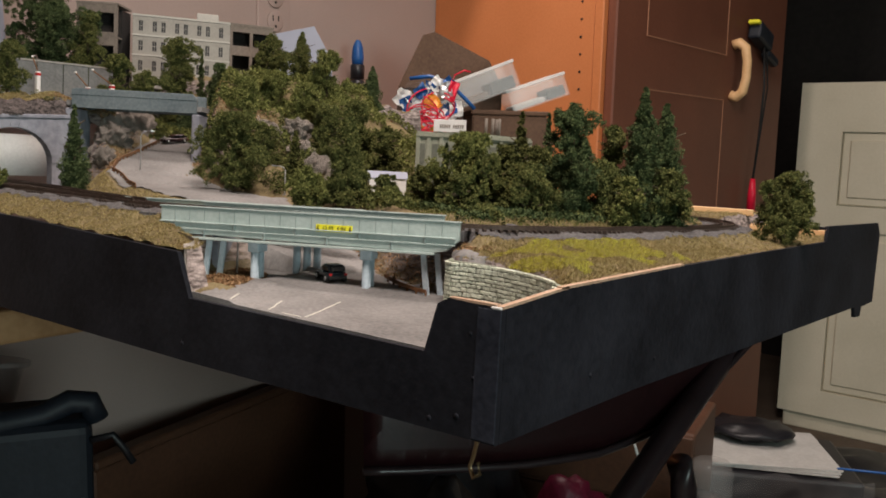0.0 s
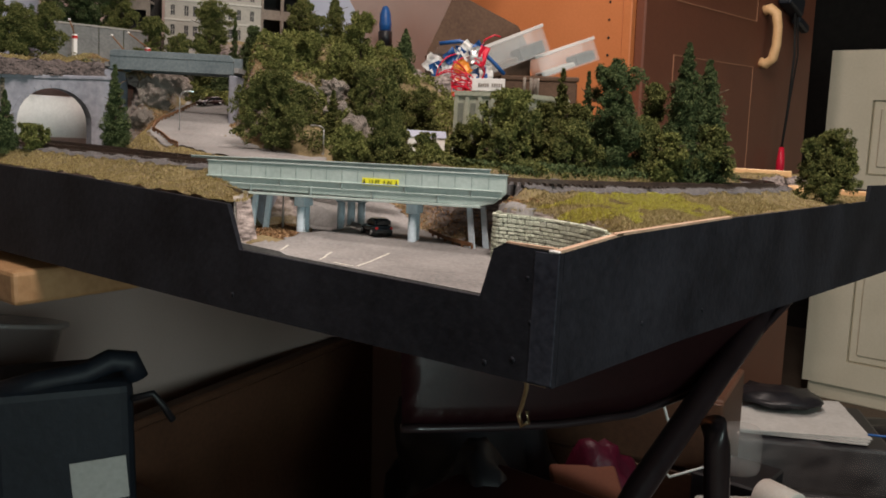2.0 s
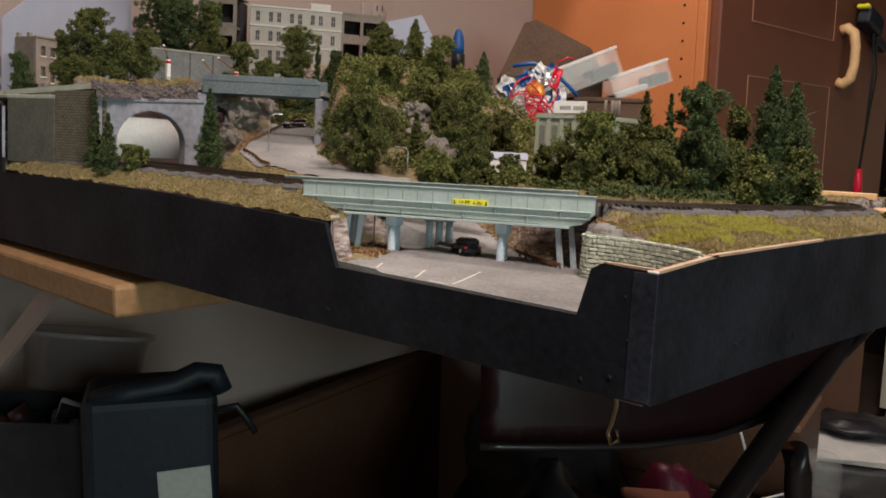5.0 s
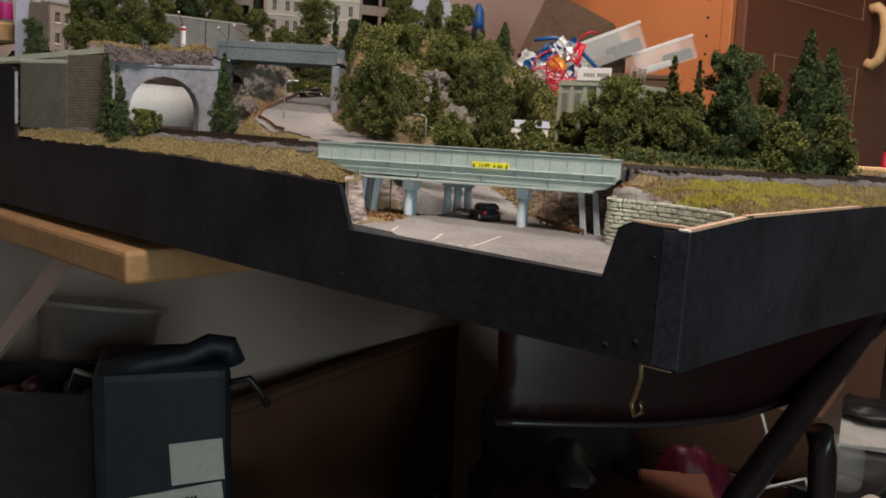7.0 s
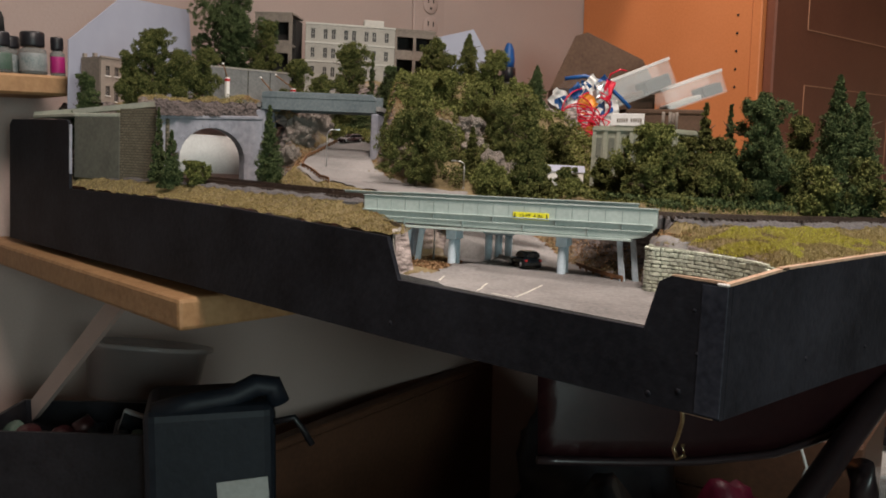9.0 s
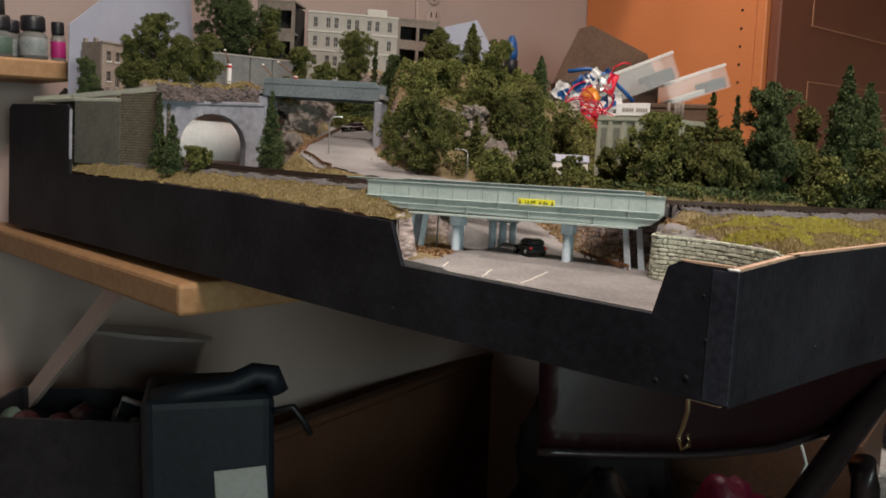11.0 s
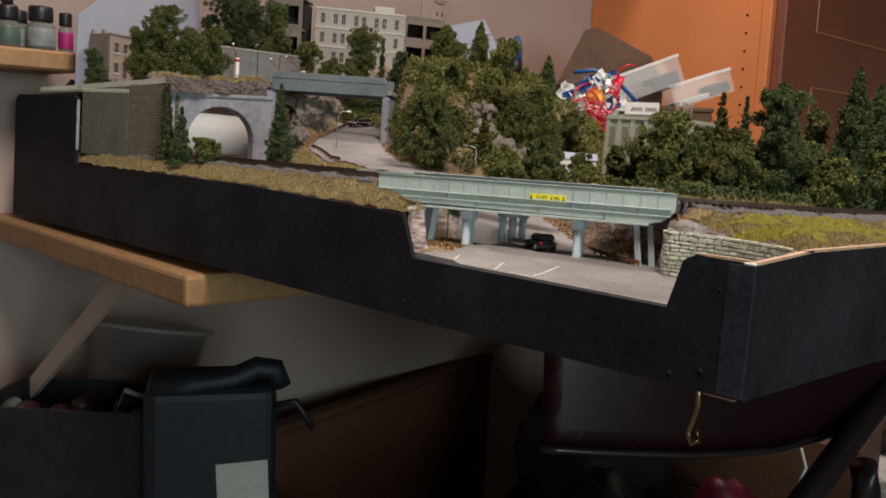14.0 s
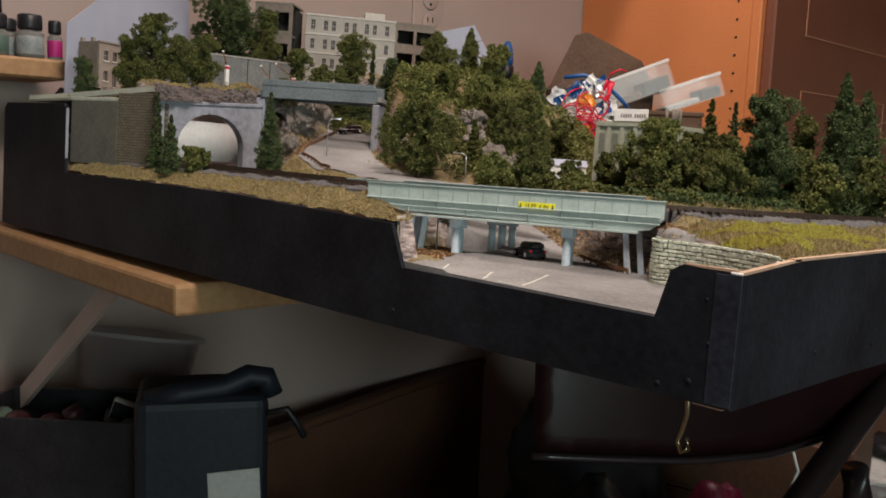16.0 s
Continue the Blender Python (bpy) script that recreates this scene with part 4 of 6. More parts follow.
while zrow < 0.0690:
    hgt = rnd.uniform(0.0018, 0.0030)
    s = rnd.uniform(-0.004, 0.0)
    while s < total - 0.002:
        wdt = rnd.uniform(0.0020, 0.0052)
        k = int(np.clip((s + wdt / 2) / 0.0005, 0, len(wall_path) - 1))
        if zrow + hgt > 0.0668 - 0.0025 * k / len(wall_path):
            s += wdt
            continue
        x, y, a = wall_path[k]
        ob = new("stone", rnd.choice(shapes))
        ob.parent = retain
        ob.matrix_basis = pose(x - math.sin(a) * 0.0002, y + math.cos(a) * 0.0002, zrow + hgt / 2, 0, 0, math.degrees(a)) @ Matrix.Diagonal((wdt - 0.0005, 0.0020 + rnd.uniform(-0.0003, 0.0005), hgt - 0.0005, 1))
        s += wdt
    zrow += hgt
    row += 1


# ---- boulders of the cutting ----
def boulder(x, y, z, r, seed):
    bm = bmesh.new()
    bmesh.ops.create_icosphere(bm, subdivisions=4, radius=1)
    for v_ in bm.verts:
        n1 = noise.noise(v_.co * 1.4 + Vector((seed, 0, 0))) + 0.5 * noise.noise(v_.co * 3.7 + Vector((0, seed, 0)))
        crack = abs(noise.noise(v_.co * 2.6 + Vector((0, 0, seed)))) + 0.4 * abs(noise.noise(v_.co * 7.0 + Vector((0, 0, seed))))
        v_.co *= 0.86 + 0.45 * n1 + 0.42 * crack
        v_.co.z *= 0.9
    solid("boulder", bm, M["rock"], "rough grey boulder in the road cutting", "rock", LAY @ pose(x, y, z, seed * 31 % 360, seed * 17 % 360, seed * 53 % 360) @ Matrix.Scale(r, 4), "rocks of the cutting")


for k, (x, y, z, r) in enumerate(((-0.572, 0.162, 0.118, 0.017), (-0.596, 0.186, 0.130, 0.019), (-0.612, 0.212, 0.140, 0.020), (-0.640, 0.232, 0.148, 0.018), (-0.560, 0.160, 0.132, 0.014),
                                  (-0.600, 0.200, 0.152, 0.014), (-0.655, 0.255, 0.150, 0.016), (-0.552, 0.148, 0.106, 0.011))):
    boulder(x, y, z, r, k * 3.1 + 1)
for k, (x, y, z, r) in enumerate(((-0.43, 0.245, 0.128, 0.016), (-0.40, 0.250, 0.122, 0.014), (-0.455, 0.245, 0.138, 0.014), (-0.372, 0.246, 0.108, 0.013), (-0.345, 0.245, 0.100, 0.011), (-0.415, 0.262, 0.142, 0.012))):
    boulder(x, y, z, r, k * 2.3 + 40)


# ---- buildings ----
def facade(parent, width, height, holes, material, thick, m, sill=None, pane=True):
    w = part("wall", pierced(width, height, holes, thick, m=m), material, parent)
    for h in holes:
        if pane:
            wn = part("window", box((h[0] + 0.0001, thick * 0.55, h[1] + 0.0001), (h[2] - 0.0001, thick * 0.75, h[3] - 0.0001), m=m), M["pane"], parent)
            xm = (h[0] + h[2]) / 2
            part("glazing_bar", box((xm - 0.00025, thick * 0.4, h[1]), (xm + 0.00025, thick * 0.55, h[3]), m=m), material, wn)
            part("glazing_bar", box((h[0], thick * 0.4, (h[1] + h[3]) / 2 - 0.00025), (h[2], thick * 0.55, (h[1] + h[3]) / 2 + 0.00025), m=m), material, wn)
        if sill:
            part("sill", box((h[0] - 0.0008, -0.0010, h[1] - 0.0011), (h[2] + 0.0008, 0.0006, h[1] - 0.0001), m=m), sill, parent)
    return w


oa = math.degrees(math.atan2(0.097, 0.066))
office = thing("office_block", "cream model office block with rows of small windows", "building", LAY @ pose(-0.796, 0.322, 0.195, 0, 0, oa))
cols = [0.008 + 0.0135 * k + (0.002 if k % 2 else -0.001) for k in range(8)]
facade(office, 0.118, 0.091, [(x, z, x + 0.0050, z + 0.0125) for z in (0.0705, 0.0460, 0.0215, 0.004) for x in cols if z > 0.01 or x > 0.03], M["office"], 0.003, pose(0, 0, 0))
for z in (0.0640, 0.0395, 0.0885):
    part("band", box((-0.0006, -0.0009, z), (0.1186, 0.0003, z + 0.0022)), M["office_band"], office)
part("side_wall", box((-0.0004, 0.003, 0.0), (0.0026, 0.075, 0.091)), M["concrete"], office)
part("side_wall", box((0.1154, 0.003, 0.0), (0.1184, 0.075, 0.091)), M["office"], office)
part("roof", box((0.0027, 0.0031, 0.086), (0.1153, 0.075, 0.0885)), M["office"], office)
part("stair_house", box((0.077, 0.012, 0.0886), (0.104, 0.040, 0.1005), 0.0006), M["office_band"], office)
part("back_wall", box((0.0027, 0.072, 0.0), (0.1153, 0.075, 0.0859)), M["office"], office)


def garage(label, m, w, h, holes, depth):
    g = thing("parking_garage", label, "building", m, "garages by the office")
    facade(g, w, h, holes, M["concrete"], 0.004, pose(0, 0, 0), None, False)
    part("inside", box((0.0005, 0.02, 0.0), (w - 0.0005, depth, h - 0.003)), M["dark"], g)
    for z in sorted({q[1] for q in holes}):
        part("floor_slab", box((0.0004, 0.0042, z - 0.0025), (w - 0.0004, 0.0198, z)), M["concrete"], g)
        part("parapet", box((0.0006, 0.0012, z), (w - 0.0006, 0.0026, z + 0.0045)), M["concrete"], g)
    part("roof", box((-0.0008, -0.0006, h), (w + 0.0008, depth, h + 0.0025)), M["concrete"], g)


garage("brown concrete parking garage with open decks", LAY @ pose(-0.733, 0.423, 0.200, 0, 0, 62), 0.055, 0.084, [(0.003, 0.054, 0.025, 0.076), (0.029, 0.054, 0.051, 0.076), (0.003, 0.020, 0.025, 0.046), (0.029, 0.020, 0.051, 0.046)], 0.05)
garage("dark brown garage wing beside the cream office", LAY @ pose(-0.845, 0.275, 0.190, 0, 0, 40), 0.050, 0.104, [(0.004, 0.066, 0.016, 0.094), (0.020, 0.066, 0.046, 0.094), (0.004, 0.026, 0.016, 0.054), (0.020, 0.026, 0.046, 0.054)], 0.05)

town = thing("brick_house", "taupe brick town house with white window frames", "building", LAY @ pose(-0.792, 0.052, 0.158, 0, 0, 105))
facade(town, 0.040, 0.0490, [(0.006, 0.030, 0.0115, 0.0405), (0.0175, 0.030, 0.023, 0.0405), (0.029, 0.030, 0.0345, 0.0405), (0.006, 0.008, 0.0115, 0.0185), (0.0175, 0.002, 0.023, 0.0185), (0.029, 0.008, 0.0345, 0.0185)], M["brick_grey"], 0.003, pose(0, 0, 0), M["white"])
part("side_wall", box((0.0, 0.0031, 0.0), (0.003, 0.036, 0.050)), M["concrete"], town)
part("side_wall", box((0.037, 0.0031, 0.0), (0.040, 0.036, 0.050)), M["brick_grey"], town)
part("roof", box((0.0031, 0.0031, 0.046), (0.0369, 0.036, 0.0475)), M["dark"], town)
part("cornice", box((-0.0008, -0.0012, 0.0491), (0.0408, 0.002, 0.0510)), M["brick_grey"], town)
for y in (0.012, 0.030):
    part("chimney", box((0.0002, y, 0.0501), (0.004, y + 0.004, 0.0545)), M["brick_grey"], town)

candy = thing("shop_building", "sage green factory shop with pilasters and a roof sign", "building", LAY @ pose(-0.2275, 0.2745, 0.084))


def shop_face(ang, length, windows):
    """One face of the shop from its near corner; the outward side is -y of the turned face."""
    m = pose(0, 0, 0, 0, 0, ang)
    sgn = 1 if windows else -1
    part("wall", box((0.0, 0.0 if sgn > 0 else -0.003, 0.0), (length, 0.003 if sgn > 0 else 0.0, 0.0600), m=m), M["candy"], candy)
    out = -1 if sgn > 0 else 1
    step = length / 4
    for k in range(5):
        x = min(max(k * step, 0.0016), length - 0.0016)
        part("pilaster", box((x - 0.0016, min(0, out * 0.0014), 0.0), (x + 0.0016, max(0, out * 0.0014), 0.0560), m=m), M["candy"], candy)
        if k < 4:
            for z in (0.010, 0.034):
                part("window", box((x + step * 0.3, min(out * 0.0001, out * 0.0006), z), (x + step * 0.75, max(out * 0.0001, out * 0.0006), z + 0.016), m=m), M["candy_pane"], candy)
    part("cornice", box((0, min(0, out * 0.002), 0.0560), (length, max(0, out * 0.002), 0.0582), m=m), M["candy"], candy)


shop_face(193.0, 0.046, False)
shop_face(80.0, 0.075, True)
part("roof", prism([(0.0, 0.0), (-0.0448, -0.0104), (-0.0318, 0.0634), (0.0130, 0.0738)], "z", 0.0565, 0.0585), M["concrete"], candy)
board = part("sign_board", box((0.002, -0.0005, 0.0602), (0.0310, 0.0008, 0.0702), 0.0002, m=pose(0, 0, 0, 0, 0, 193)), M["white"], candy, "white roof sign")
for x in (0.0045, 0.0065, 0.0085, 0.0105, 0.0125, 0.0165, 0.0185, 0.0205, 0.0225, 0.0245):
    part("letter_bar", box((x - 0.0006, 0.0008, 0.0632), (x + 0.0006, 0.0011, 0.0662), m=pose(0, 0, 0, 0, 0, 193)), M["concrete"], board)
for x, y in ((-0.004, 0.030), (0.000, 0.034), (0.004, 0.038), (-0.002, 0.042)):
    part("vent_pipe", lathe([(0.0013, 0.0585), (0.0013, 0.0740), (0.0, 0.0742)], 10, m=pose(x, y, 0)), M["concrete"], candy)

shed = thing("white_shed", "small white shed with a pale roof", "building", LAY @ pose(-0.2835, 0.2220, 0.088, 0, 0, 48))
part("body", box((-0.001, 0, 0), (0.029, 0.02, 0.016)), M["white"], shed)
part("roof", prism([(-0.001, 0.016), (0.021, 0.016), (0.020, 0.0215), (0.004, 0.0215)], "x", -0.002, 0.030), M["card"], shed)
part("door", box((0.006, -0.0006, 0.0), (0.012, 0.0, 0.009)), M["metal"], shed)

# grey wall with white posts on the plateau
fence = thing("grey_wall", "grey panelled concrete wall on the plateau", "wall", LAY @ pose(-0.722, 0.138, 0.165, 0, 0, 76))
for k in range(4):
    part("panel", box((k * 0.026, 0, 0), (k * 0.026 + 0.0252, 0.002, 0.0385), 0.0004), M["dull_grey"], fence)
part("coping", box((-0.001, -0.0008, 0.0386), (0.104, 0.0028, 0.0402)), M["office"], fence)
for n, (x, y, z, h) in enumerate(((-0.690, 0.151, 0.160, 0.031), (-0.655, 0.186, 0.158, 0.020), (-0.640, 0.204, 0.158, 0.024))):
    g = thing("gate_post", "white post with a dark tilted barrier arm", "post", LAY @ pose(x, y, z), "barrier posts")
    part("post", box((-0.002, -0.002, 0), (0.002, 0.002, h), 0.0003), M["white"], g)
    part("band", box((-0.0021, -0.0021, h * 0.86), (0.0021, 0.0021, h * 0.95)), M["red_light"], g)
    part("arm", tube([(0, 0, h), (-0.003 - 0.007 * n, -0.004 - 0.004 * n, h + 0.014)], 0.0007, 6), M["rust"], g)
    part("lamp_head", lathe([(0, 0), (0.0012, 0.0003), (0.0013, 0.0018), (0, 0.0022)], 8, m=pose(-0.003 - 0.007 * n, -0.004 - 0.004 * n, h + 0.0135)), M["white"], g)
pil = thing("grey_pillar", "tall taupe pillar among the trees", "pillar", LAY @ pose(-0.722, 0.492, 0.195, 0, 0, 45))
part("shaft", box((-0.0045, -0.0045, 0), (0.0045, 0.0045, 0.068), 0.0006), M["brick_grey"], pil)
part("cap", box((-0.0052, -0.0052, 0.068), (0.0052, 0.0052, 0.0705), 0.0004), M["brick_grey"], pil)

# standing cards
card1 = new("backdrop_card", mesh_of(prism([(0.0, 0.14), (0.0, 0.226), (0.085, 0.290), (0.215, 0.298), (0.235, 0.15)], "y", 0, 0.0015), "backdrop_card", M["card"]))
card1.matrix_basis = LAY @ pose(-0.829, 0.030, 0, 0, 0, 117)
tagged(card1, "pale blue card standing behind the trees", "card")
card2 = new("backdrop_card", mesh_of(prism([(0.0, 0.19), (0.0, 0.281), (0.060, 0.297), (0.085, 0.255), (0.09, 0.19)], "y", 0, 0.0015), "backdrop_card", M["card"]))
card2.matrix_basis = LAY @ pose(-0.735, 0.488, 0, 0, 0, 47)
tagged(card2, "pale blue card leaning behind the hill", "card")

# ---- street lamps, guard rails, vehicles ----
def street_lamp(x, y, h, ang):
    l = thing("street_lamp", "thin grey street lamp beside the road", "street lamp", LAY @ pose(x, y, float(ground(x, y)) - 0.001, 0, 0, ang), "street lamps")
    part("pole", tube([(0, 0, 0), (0, 0, h * 0.86), (0.001, 0, h * 0.93), (0.0035, 0, h * 0.985), (0.008, 0, h)], [0.0006, 0.0005, 0.0005, 0.0004, 0.0004], 6), M["metal"], l)
    part("lamp_head", box((0.0075, -0.0008, h - 0.0006), (0.0115, 0.0008, h + 0.0004), 0.0002), M["metal"], l)
    part("foot", box((-0.0012, -0.0012, 0), (0.0012, 0.0012, 0.0012)), M["metal"], l)


street_lamp(-0.350, 0.190, 0.024, 215)
street_lamp(-0.475, 0.135, 0.036, 60)
street_lamp(-0.236, 0.054, 0.026, 30)


def guard_rail(points, label):
    g = thing("guard_rail", label, "guard rail", LAY, "guard rails")
    path = resample(points, 0.003)
    part("rail", tube([(x, y, float(ground(x, y)) + 0.0036) for x, y, a in path], 0.001, flat=(0.0007, 0.0022)), M["rust"], g)
    for x, y, a in path[::3]:
        part("post", box((x - 0.0005, y - 0.0005, float(ground(x, y)) - 0.001), (x + 0.0005, y + 0.0005, float(ground(x, y)) + 0.004)), M["rust"], g)


guard_rail([(-0.392, 0.0790), (-0.444, 0.1000), (-0.472, 0.1080), (-0.492, 0.1210), (-0.512, 0.1380), (-0.532, 0.1640), (-0.548, 0.1860), (-0.575, 0.2200)], "rusty guard rail along the curving road")
guard_rail([(-0.115, 0.0935), (-0.140, 0.100), (-0.165, 0.112)], "rusty guard rail below the bridge")


def vehicle(name, label, x, y, z, ang, paint, length, width, height, tilt=0.0):
    c = thing(name, label, "car", LAY @ pose(x, y, z, 0, tilt, ang))
    l2, w2 = length / 2, width / 2
    low = [(-l2, 0.22), (-l2 * 0.99, 0.50), (-l2 * 0.93, 0.60), (l2 * 0.45, 0.60), (l2 * 0.92, 0.52), (l2, 0.40), (l2, 0.22), (l2 * 0.9, 0.16), (-l2 * 0.92, 0.16)]
    part("body", prism([(px, pz * height) for px, pz in low], "y", -w2, w2, width * 0.10), paint, c)
    top = [(-l2 * 0.88, 0.59), (-l2 * 0.74, 0.96), (-l2 * 0.55, 1.0), (l2 * 0.05, 1.0), (l2 * 0.42, 0.59)]
    part("cabin", prism([(px, pz * height) for px, pz in top], "y", -w2 * 0.86, w2 * 0.86, width * 0.09), paint, c)
    glass_ = [(-l2 * 0.80, 0.64), (-l2 * 0.70, 0.91), (l2 * 0.03, 0.92), (l2 * 0.33, 0.64)]
    part("side_glass", prism([(px, pz * height) for px, pz in glass_], "y", -w2 * 0.90, w2 * 0.90), M["glass_dark"], c)
    part("rear_glass", box((-l2 * 0.90, -w2 * 0.66, 0.66 * height), (-l2 * 0.70, w2 * 0.66, 0.90 * height)), M["glass_dark"], c)
    part("windscreen", box((l2 * 0.16, -w2 * 0.66, 0.64 * height), (l2 * 0.36, w2 * 0.66, 0.84 * height)), M["glass_dark"], c)
    for sy in (-1, 1):
        part("tail_light", box((-l2 * 1.01, sy * w2 * 0.80 - w2 * 0.14, 0.42 * height), (-l2 * 0.96, sy * w2 * 0.80 + w2 * 0.14, 0.54 * height)), M["red_light"], c)
        part("headlight", box((l2 * 0.96, sy * w2 * 0.75 - w2 * 0.15, 0.40 * height), (l2 * 1.008, sy * w2 * 0.75 + w2 * 0.15, 0.48 * height)), M["metal"], c)
        for sx in (-0.62, 0.64):
            r = height * 0.22
            wh = part("wheel", lathe([(0, -0.0009), (r, -0.0009), (r, 0.0009), (0, 0.0009)], 16, m=pose(l2 * sx, sy * w2 * 0.92, r, 90, 0, 0)), M["rubber"], c)
            part("rim", lathe([(0, 0), (r * 0.6, 0), (r * 0.55, 0.0003), (0, 0.0003)], 12, m=pose(l2 * sx, sy * (w2 * 0.92 + 0.00095), r, 90 * (-sy), 0, 0)), M["metal"], wh)
    part("bumper", box((-l2 * 1.02, -w2 * 0.92, 0.20 * height), (-l2 * 0.97, w2 * 0.92, 0.32 * height)), M["rubber"], c)
    return c


vehicle("suv", "glossy dark blue model car on the lower road", -0.179, 0.080, float(ground(-0.179, 0.080)) + 0.0013, 158, M["car_blue"], 0.0225, 0.0122, 0.0105)
vehicle("sedan", "dark red model car on the upper road", -0.566, 0.230, float(ground(-0.566, 0.230)) + 0.0012, -98, M["car_red"], 0.0270, 0.0110, 0.0086, 5)

# ---- trees ----
def make_tree(kind, x, y, z, h, w, light):
    top = z + h
    z = min(z, float(ground(x, y)) + 0.002)
    h = top - z
    t = thing("tree", "", "tree", LAY @ pose(x, y, z - 0.002), "model trees")
    words = {"round": "bushy model tree with clumped foliage", "cone": "pointed conifer model tree with ragged branches"}[kind]
    tone = "dark green" if light < 0.36 else ("green" if light < 0.56 else "yellow-green")
    tagged(t, tone + " " + words)
    h += 0.002
    r = w / 2
    trunk = tube([(0, 0, 0), (0.0006, 0.0003, h * 0.4), (0, 0, h * 0.85)], [0.0016, 0.0011, 0.0004], 6)
    for k in range(7):
        a, q = rnd.uniform(0, 6.28), rnd.uniform(0.3, 0.75)
        tube([(0, 0, h * q), (math.cos(a) * r * 0.35, math.sin(a) * r * 0.35, h * (q + 0.06)), (math.cos(a) * r * 0.7, math.sin(a) * r * 0.7, h * (q + 0.10))], [0.0007, 0.0005, 0.0002], 5, trunk)
    part("trunk", trunk, M["bark"], t)
    vol = math.sqrt(h * w)
    clumps = int(90 + 1.15e5 * h * w)
    cs = []
    if kind == "cone":
        tiers = max(7, int(h / 0.006))
        reach = [rnd.uniform(0.55, 1.12) for _ in range(tiers * 9)]
        for k in range(clumps):
            q = 0.05 + 0.95 * rnd.random() ** 1.2
            spoke = rnd.randrange(9)
            a = spoke * 0.698 + rnd.gauss(0, 0.16) + q * 3
            out = reach[min(int(q * tiers), tiers - 1) * 9 + spoke] * r * 1.15 * (1.04 - q) ** 0.9
            rad = out * rnd.random() ** 0.6
            cs.append((rad * math.cos(a), rad * math.sin(a), h * q - rad * 0.25, min(0.0036, r * 0.42 * (1.12 - q))))
    else:
        balls = []
        for k in range(int(13 + 240 * w)):
            q, a = rnd.uniform(0.14, 0.95), rnd.uniform(0, 6.28)
            env = math.sin(math.pi * min(1.0, 0.16 + 0.78 * q)) ** 0.7
            rad = r * env * rnd.uniform(0.10, 0.95)
            balls.append((rad * math.cos(a), rad * math.sin(a), h * q, r * rnd.uniform(0.17, 0.40)))
        for k in range(6):
            balls.append((0, 0, h * (0.25 + 0.12 * k), r * (0.62 - 0.045 * k)))
        balls.append((0, 0, h * 0.9, r * 0.30))
        for k in range(clumps):
            bx, by, bz, br = rnd.choice(balls)
            d = Vector((rnd.gauss(0, 1), rnd.gauss(0, 1), rnd.gauss(0.3, 1))).normalized() * br * rnd.uniform(0.6, 1.0)
            cs.append((bx + d.x, by + d.y, min(max(bz + d.z, 0.002), h), min(0.0034, 0.08 * vol)))
    cs = np.array(cs)
    per = 54
    base = np.repeat(cs, per, 0)
    size = base[:, 3:4]
    off = nrnd.normal(0, 1, (len(base), 3))
    off /= np.linalg.norm(off, axis=1)[:, None]
    centres = base[:, :3] + off * size * nrnd.uniform(0.35, 1.0, (len(base), 1))
    centres[:, 2] = np.maximum(centres[:, 2], 0.001)
    v, f = flakes(centres, 0.00085)
    material = M["leaf_dark"] if light < 0.36 else (M["leaf_mid"] if light < 0.56 else M["leaf_light"])
    crown = new("crown", raw_mesh("crown", v, f, material))
    crown.parent = t


make_tree("round", -0.382, 0.163, 0.088, 0.061, 0.061, 0.50)
make_tree("round", -0.174, 0.207, 0.079, 0.060, 0.061, 0.60)
make_tree("cone", -0.161, 0.252, 0.081, 0.078, 0.026, 0.40)
make_tree("round", -0.110, 0.240, 0.081, 0.081, 0.051, 0.25)
make_tree("cone", -0.075, 0.276, 0.086, 0.092, 0.042, 0.35)
make_tree("cone", -0.071, 0.304, 0.089, 0.080, 0.046, 0.35)
make_tree("round", -0.122, 0.323, 0.088, 0.067, 0.035, 0.50)
make_tree("cone", -0.169, 0.303, 0.090, 0.073, 0.018, 0.30)
make_tree("round", -0.151, 0.203, 0.083, 0.044, 0.028, 0.55)
make_tree("round", -0.180, 0.263, 0.097, 0.036, 0.035, 0.50)
make_tree("cone", -0.269, 0.180, 0.085, 0.070, 0.042, 0.40)
make_tree("round", -0.282, 0.152, 0.084, 0.026, 0.033, 0.60)
make_tree("round", -0.220, 0.211, 0.085, 0.029, 0.028, 0.40)
make_tree("cone", -0.215, 0.232, 0.095, 0.039, 0.013, 0.30)
make_tree("round", -0.201, 0.209, 0.082, 0.026, 0.030, 0.50)
make_tree("round", -0.227, 0.182, 0.085, 0.013, 0.025, 0.70)
make_tree("cone", -0.534, 0.368, 0.192, 0.063, 0.040, 0.40)
make_tree("round", -0.477, 0.353, 0.171, 0.060, 0.049, 0.70)
make_tree("round", -0.473, 0.281, 0.156, 0.043, 0.046, 0.60)
make_tree("round", -0.480, 0.245, 0.153, 0.037, 0.048, 0.70)
make_tree("round", -0.423, 0.276, 0.150, 0.036, 0.044, 0.60)
make_tree("round", -0.375, 0.264, 0.120, 0.045, 0.040, 0.55)
make_tree("cone", -0.479, 0.425, 0.177, 0.046, 0.031, 0.35)
make_tree("round", -0.388, 0.309, 0.127, 0.044, 0.044, 0.55)
make_tree("cone", -0.365, 0.213, 0.103, 0.037, 0.018, 0.40)
make_tree("round", -0.339, 0.300, 0.106, 0.042, 0.037, 0.40)
make_tree("round", -0.650, 0.424, 0.216, 0.050, 0.051, 0.55)
make_tree("round", -0.396, 0.209, 0.101, 0.043, 0.031, 0.50)
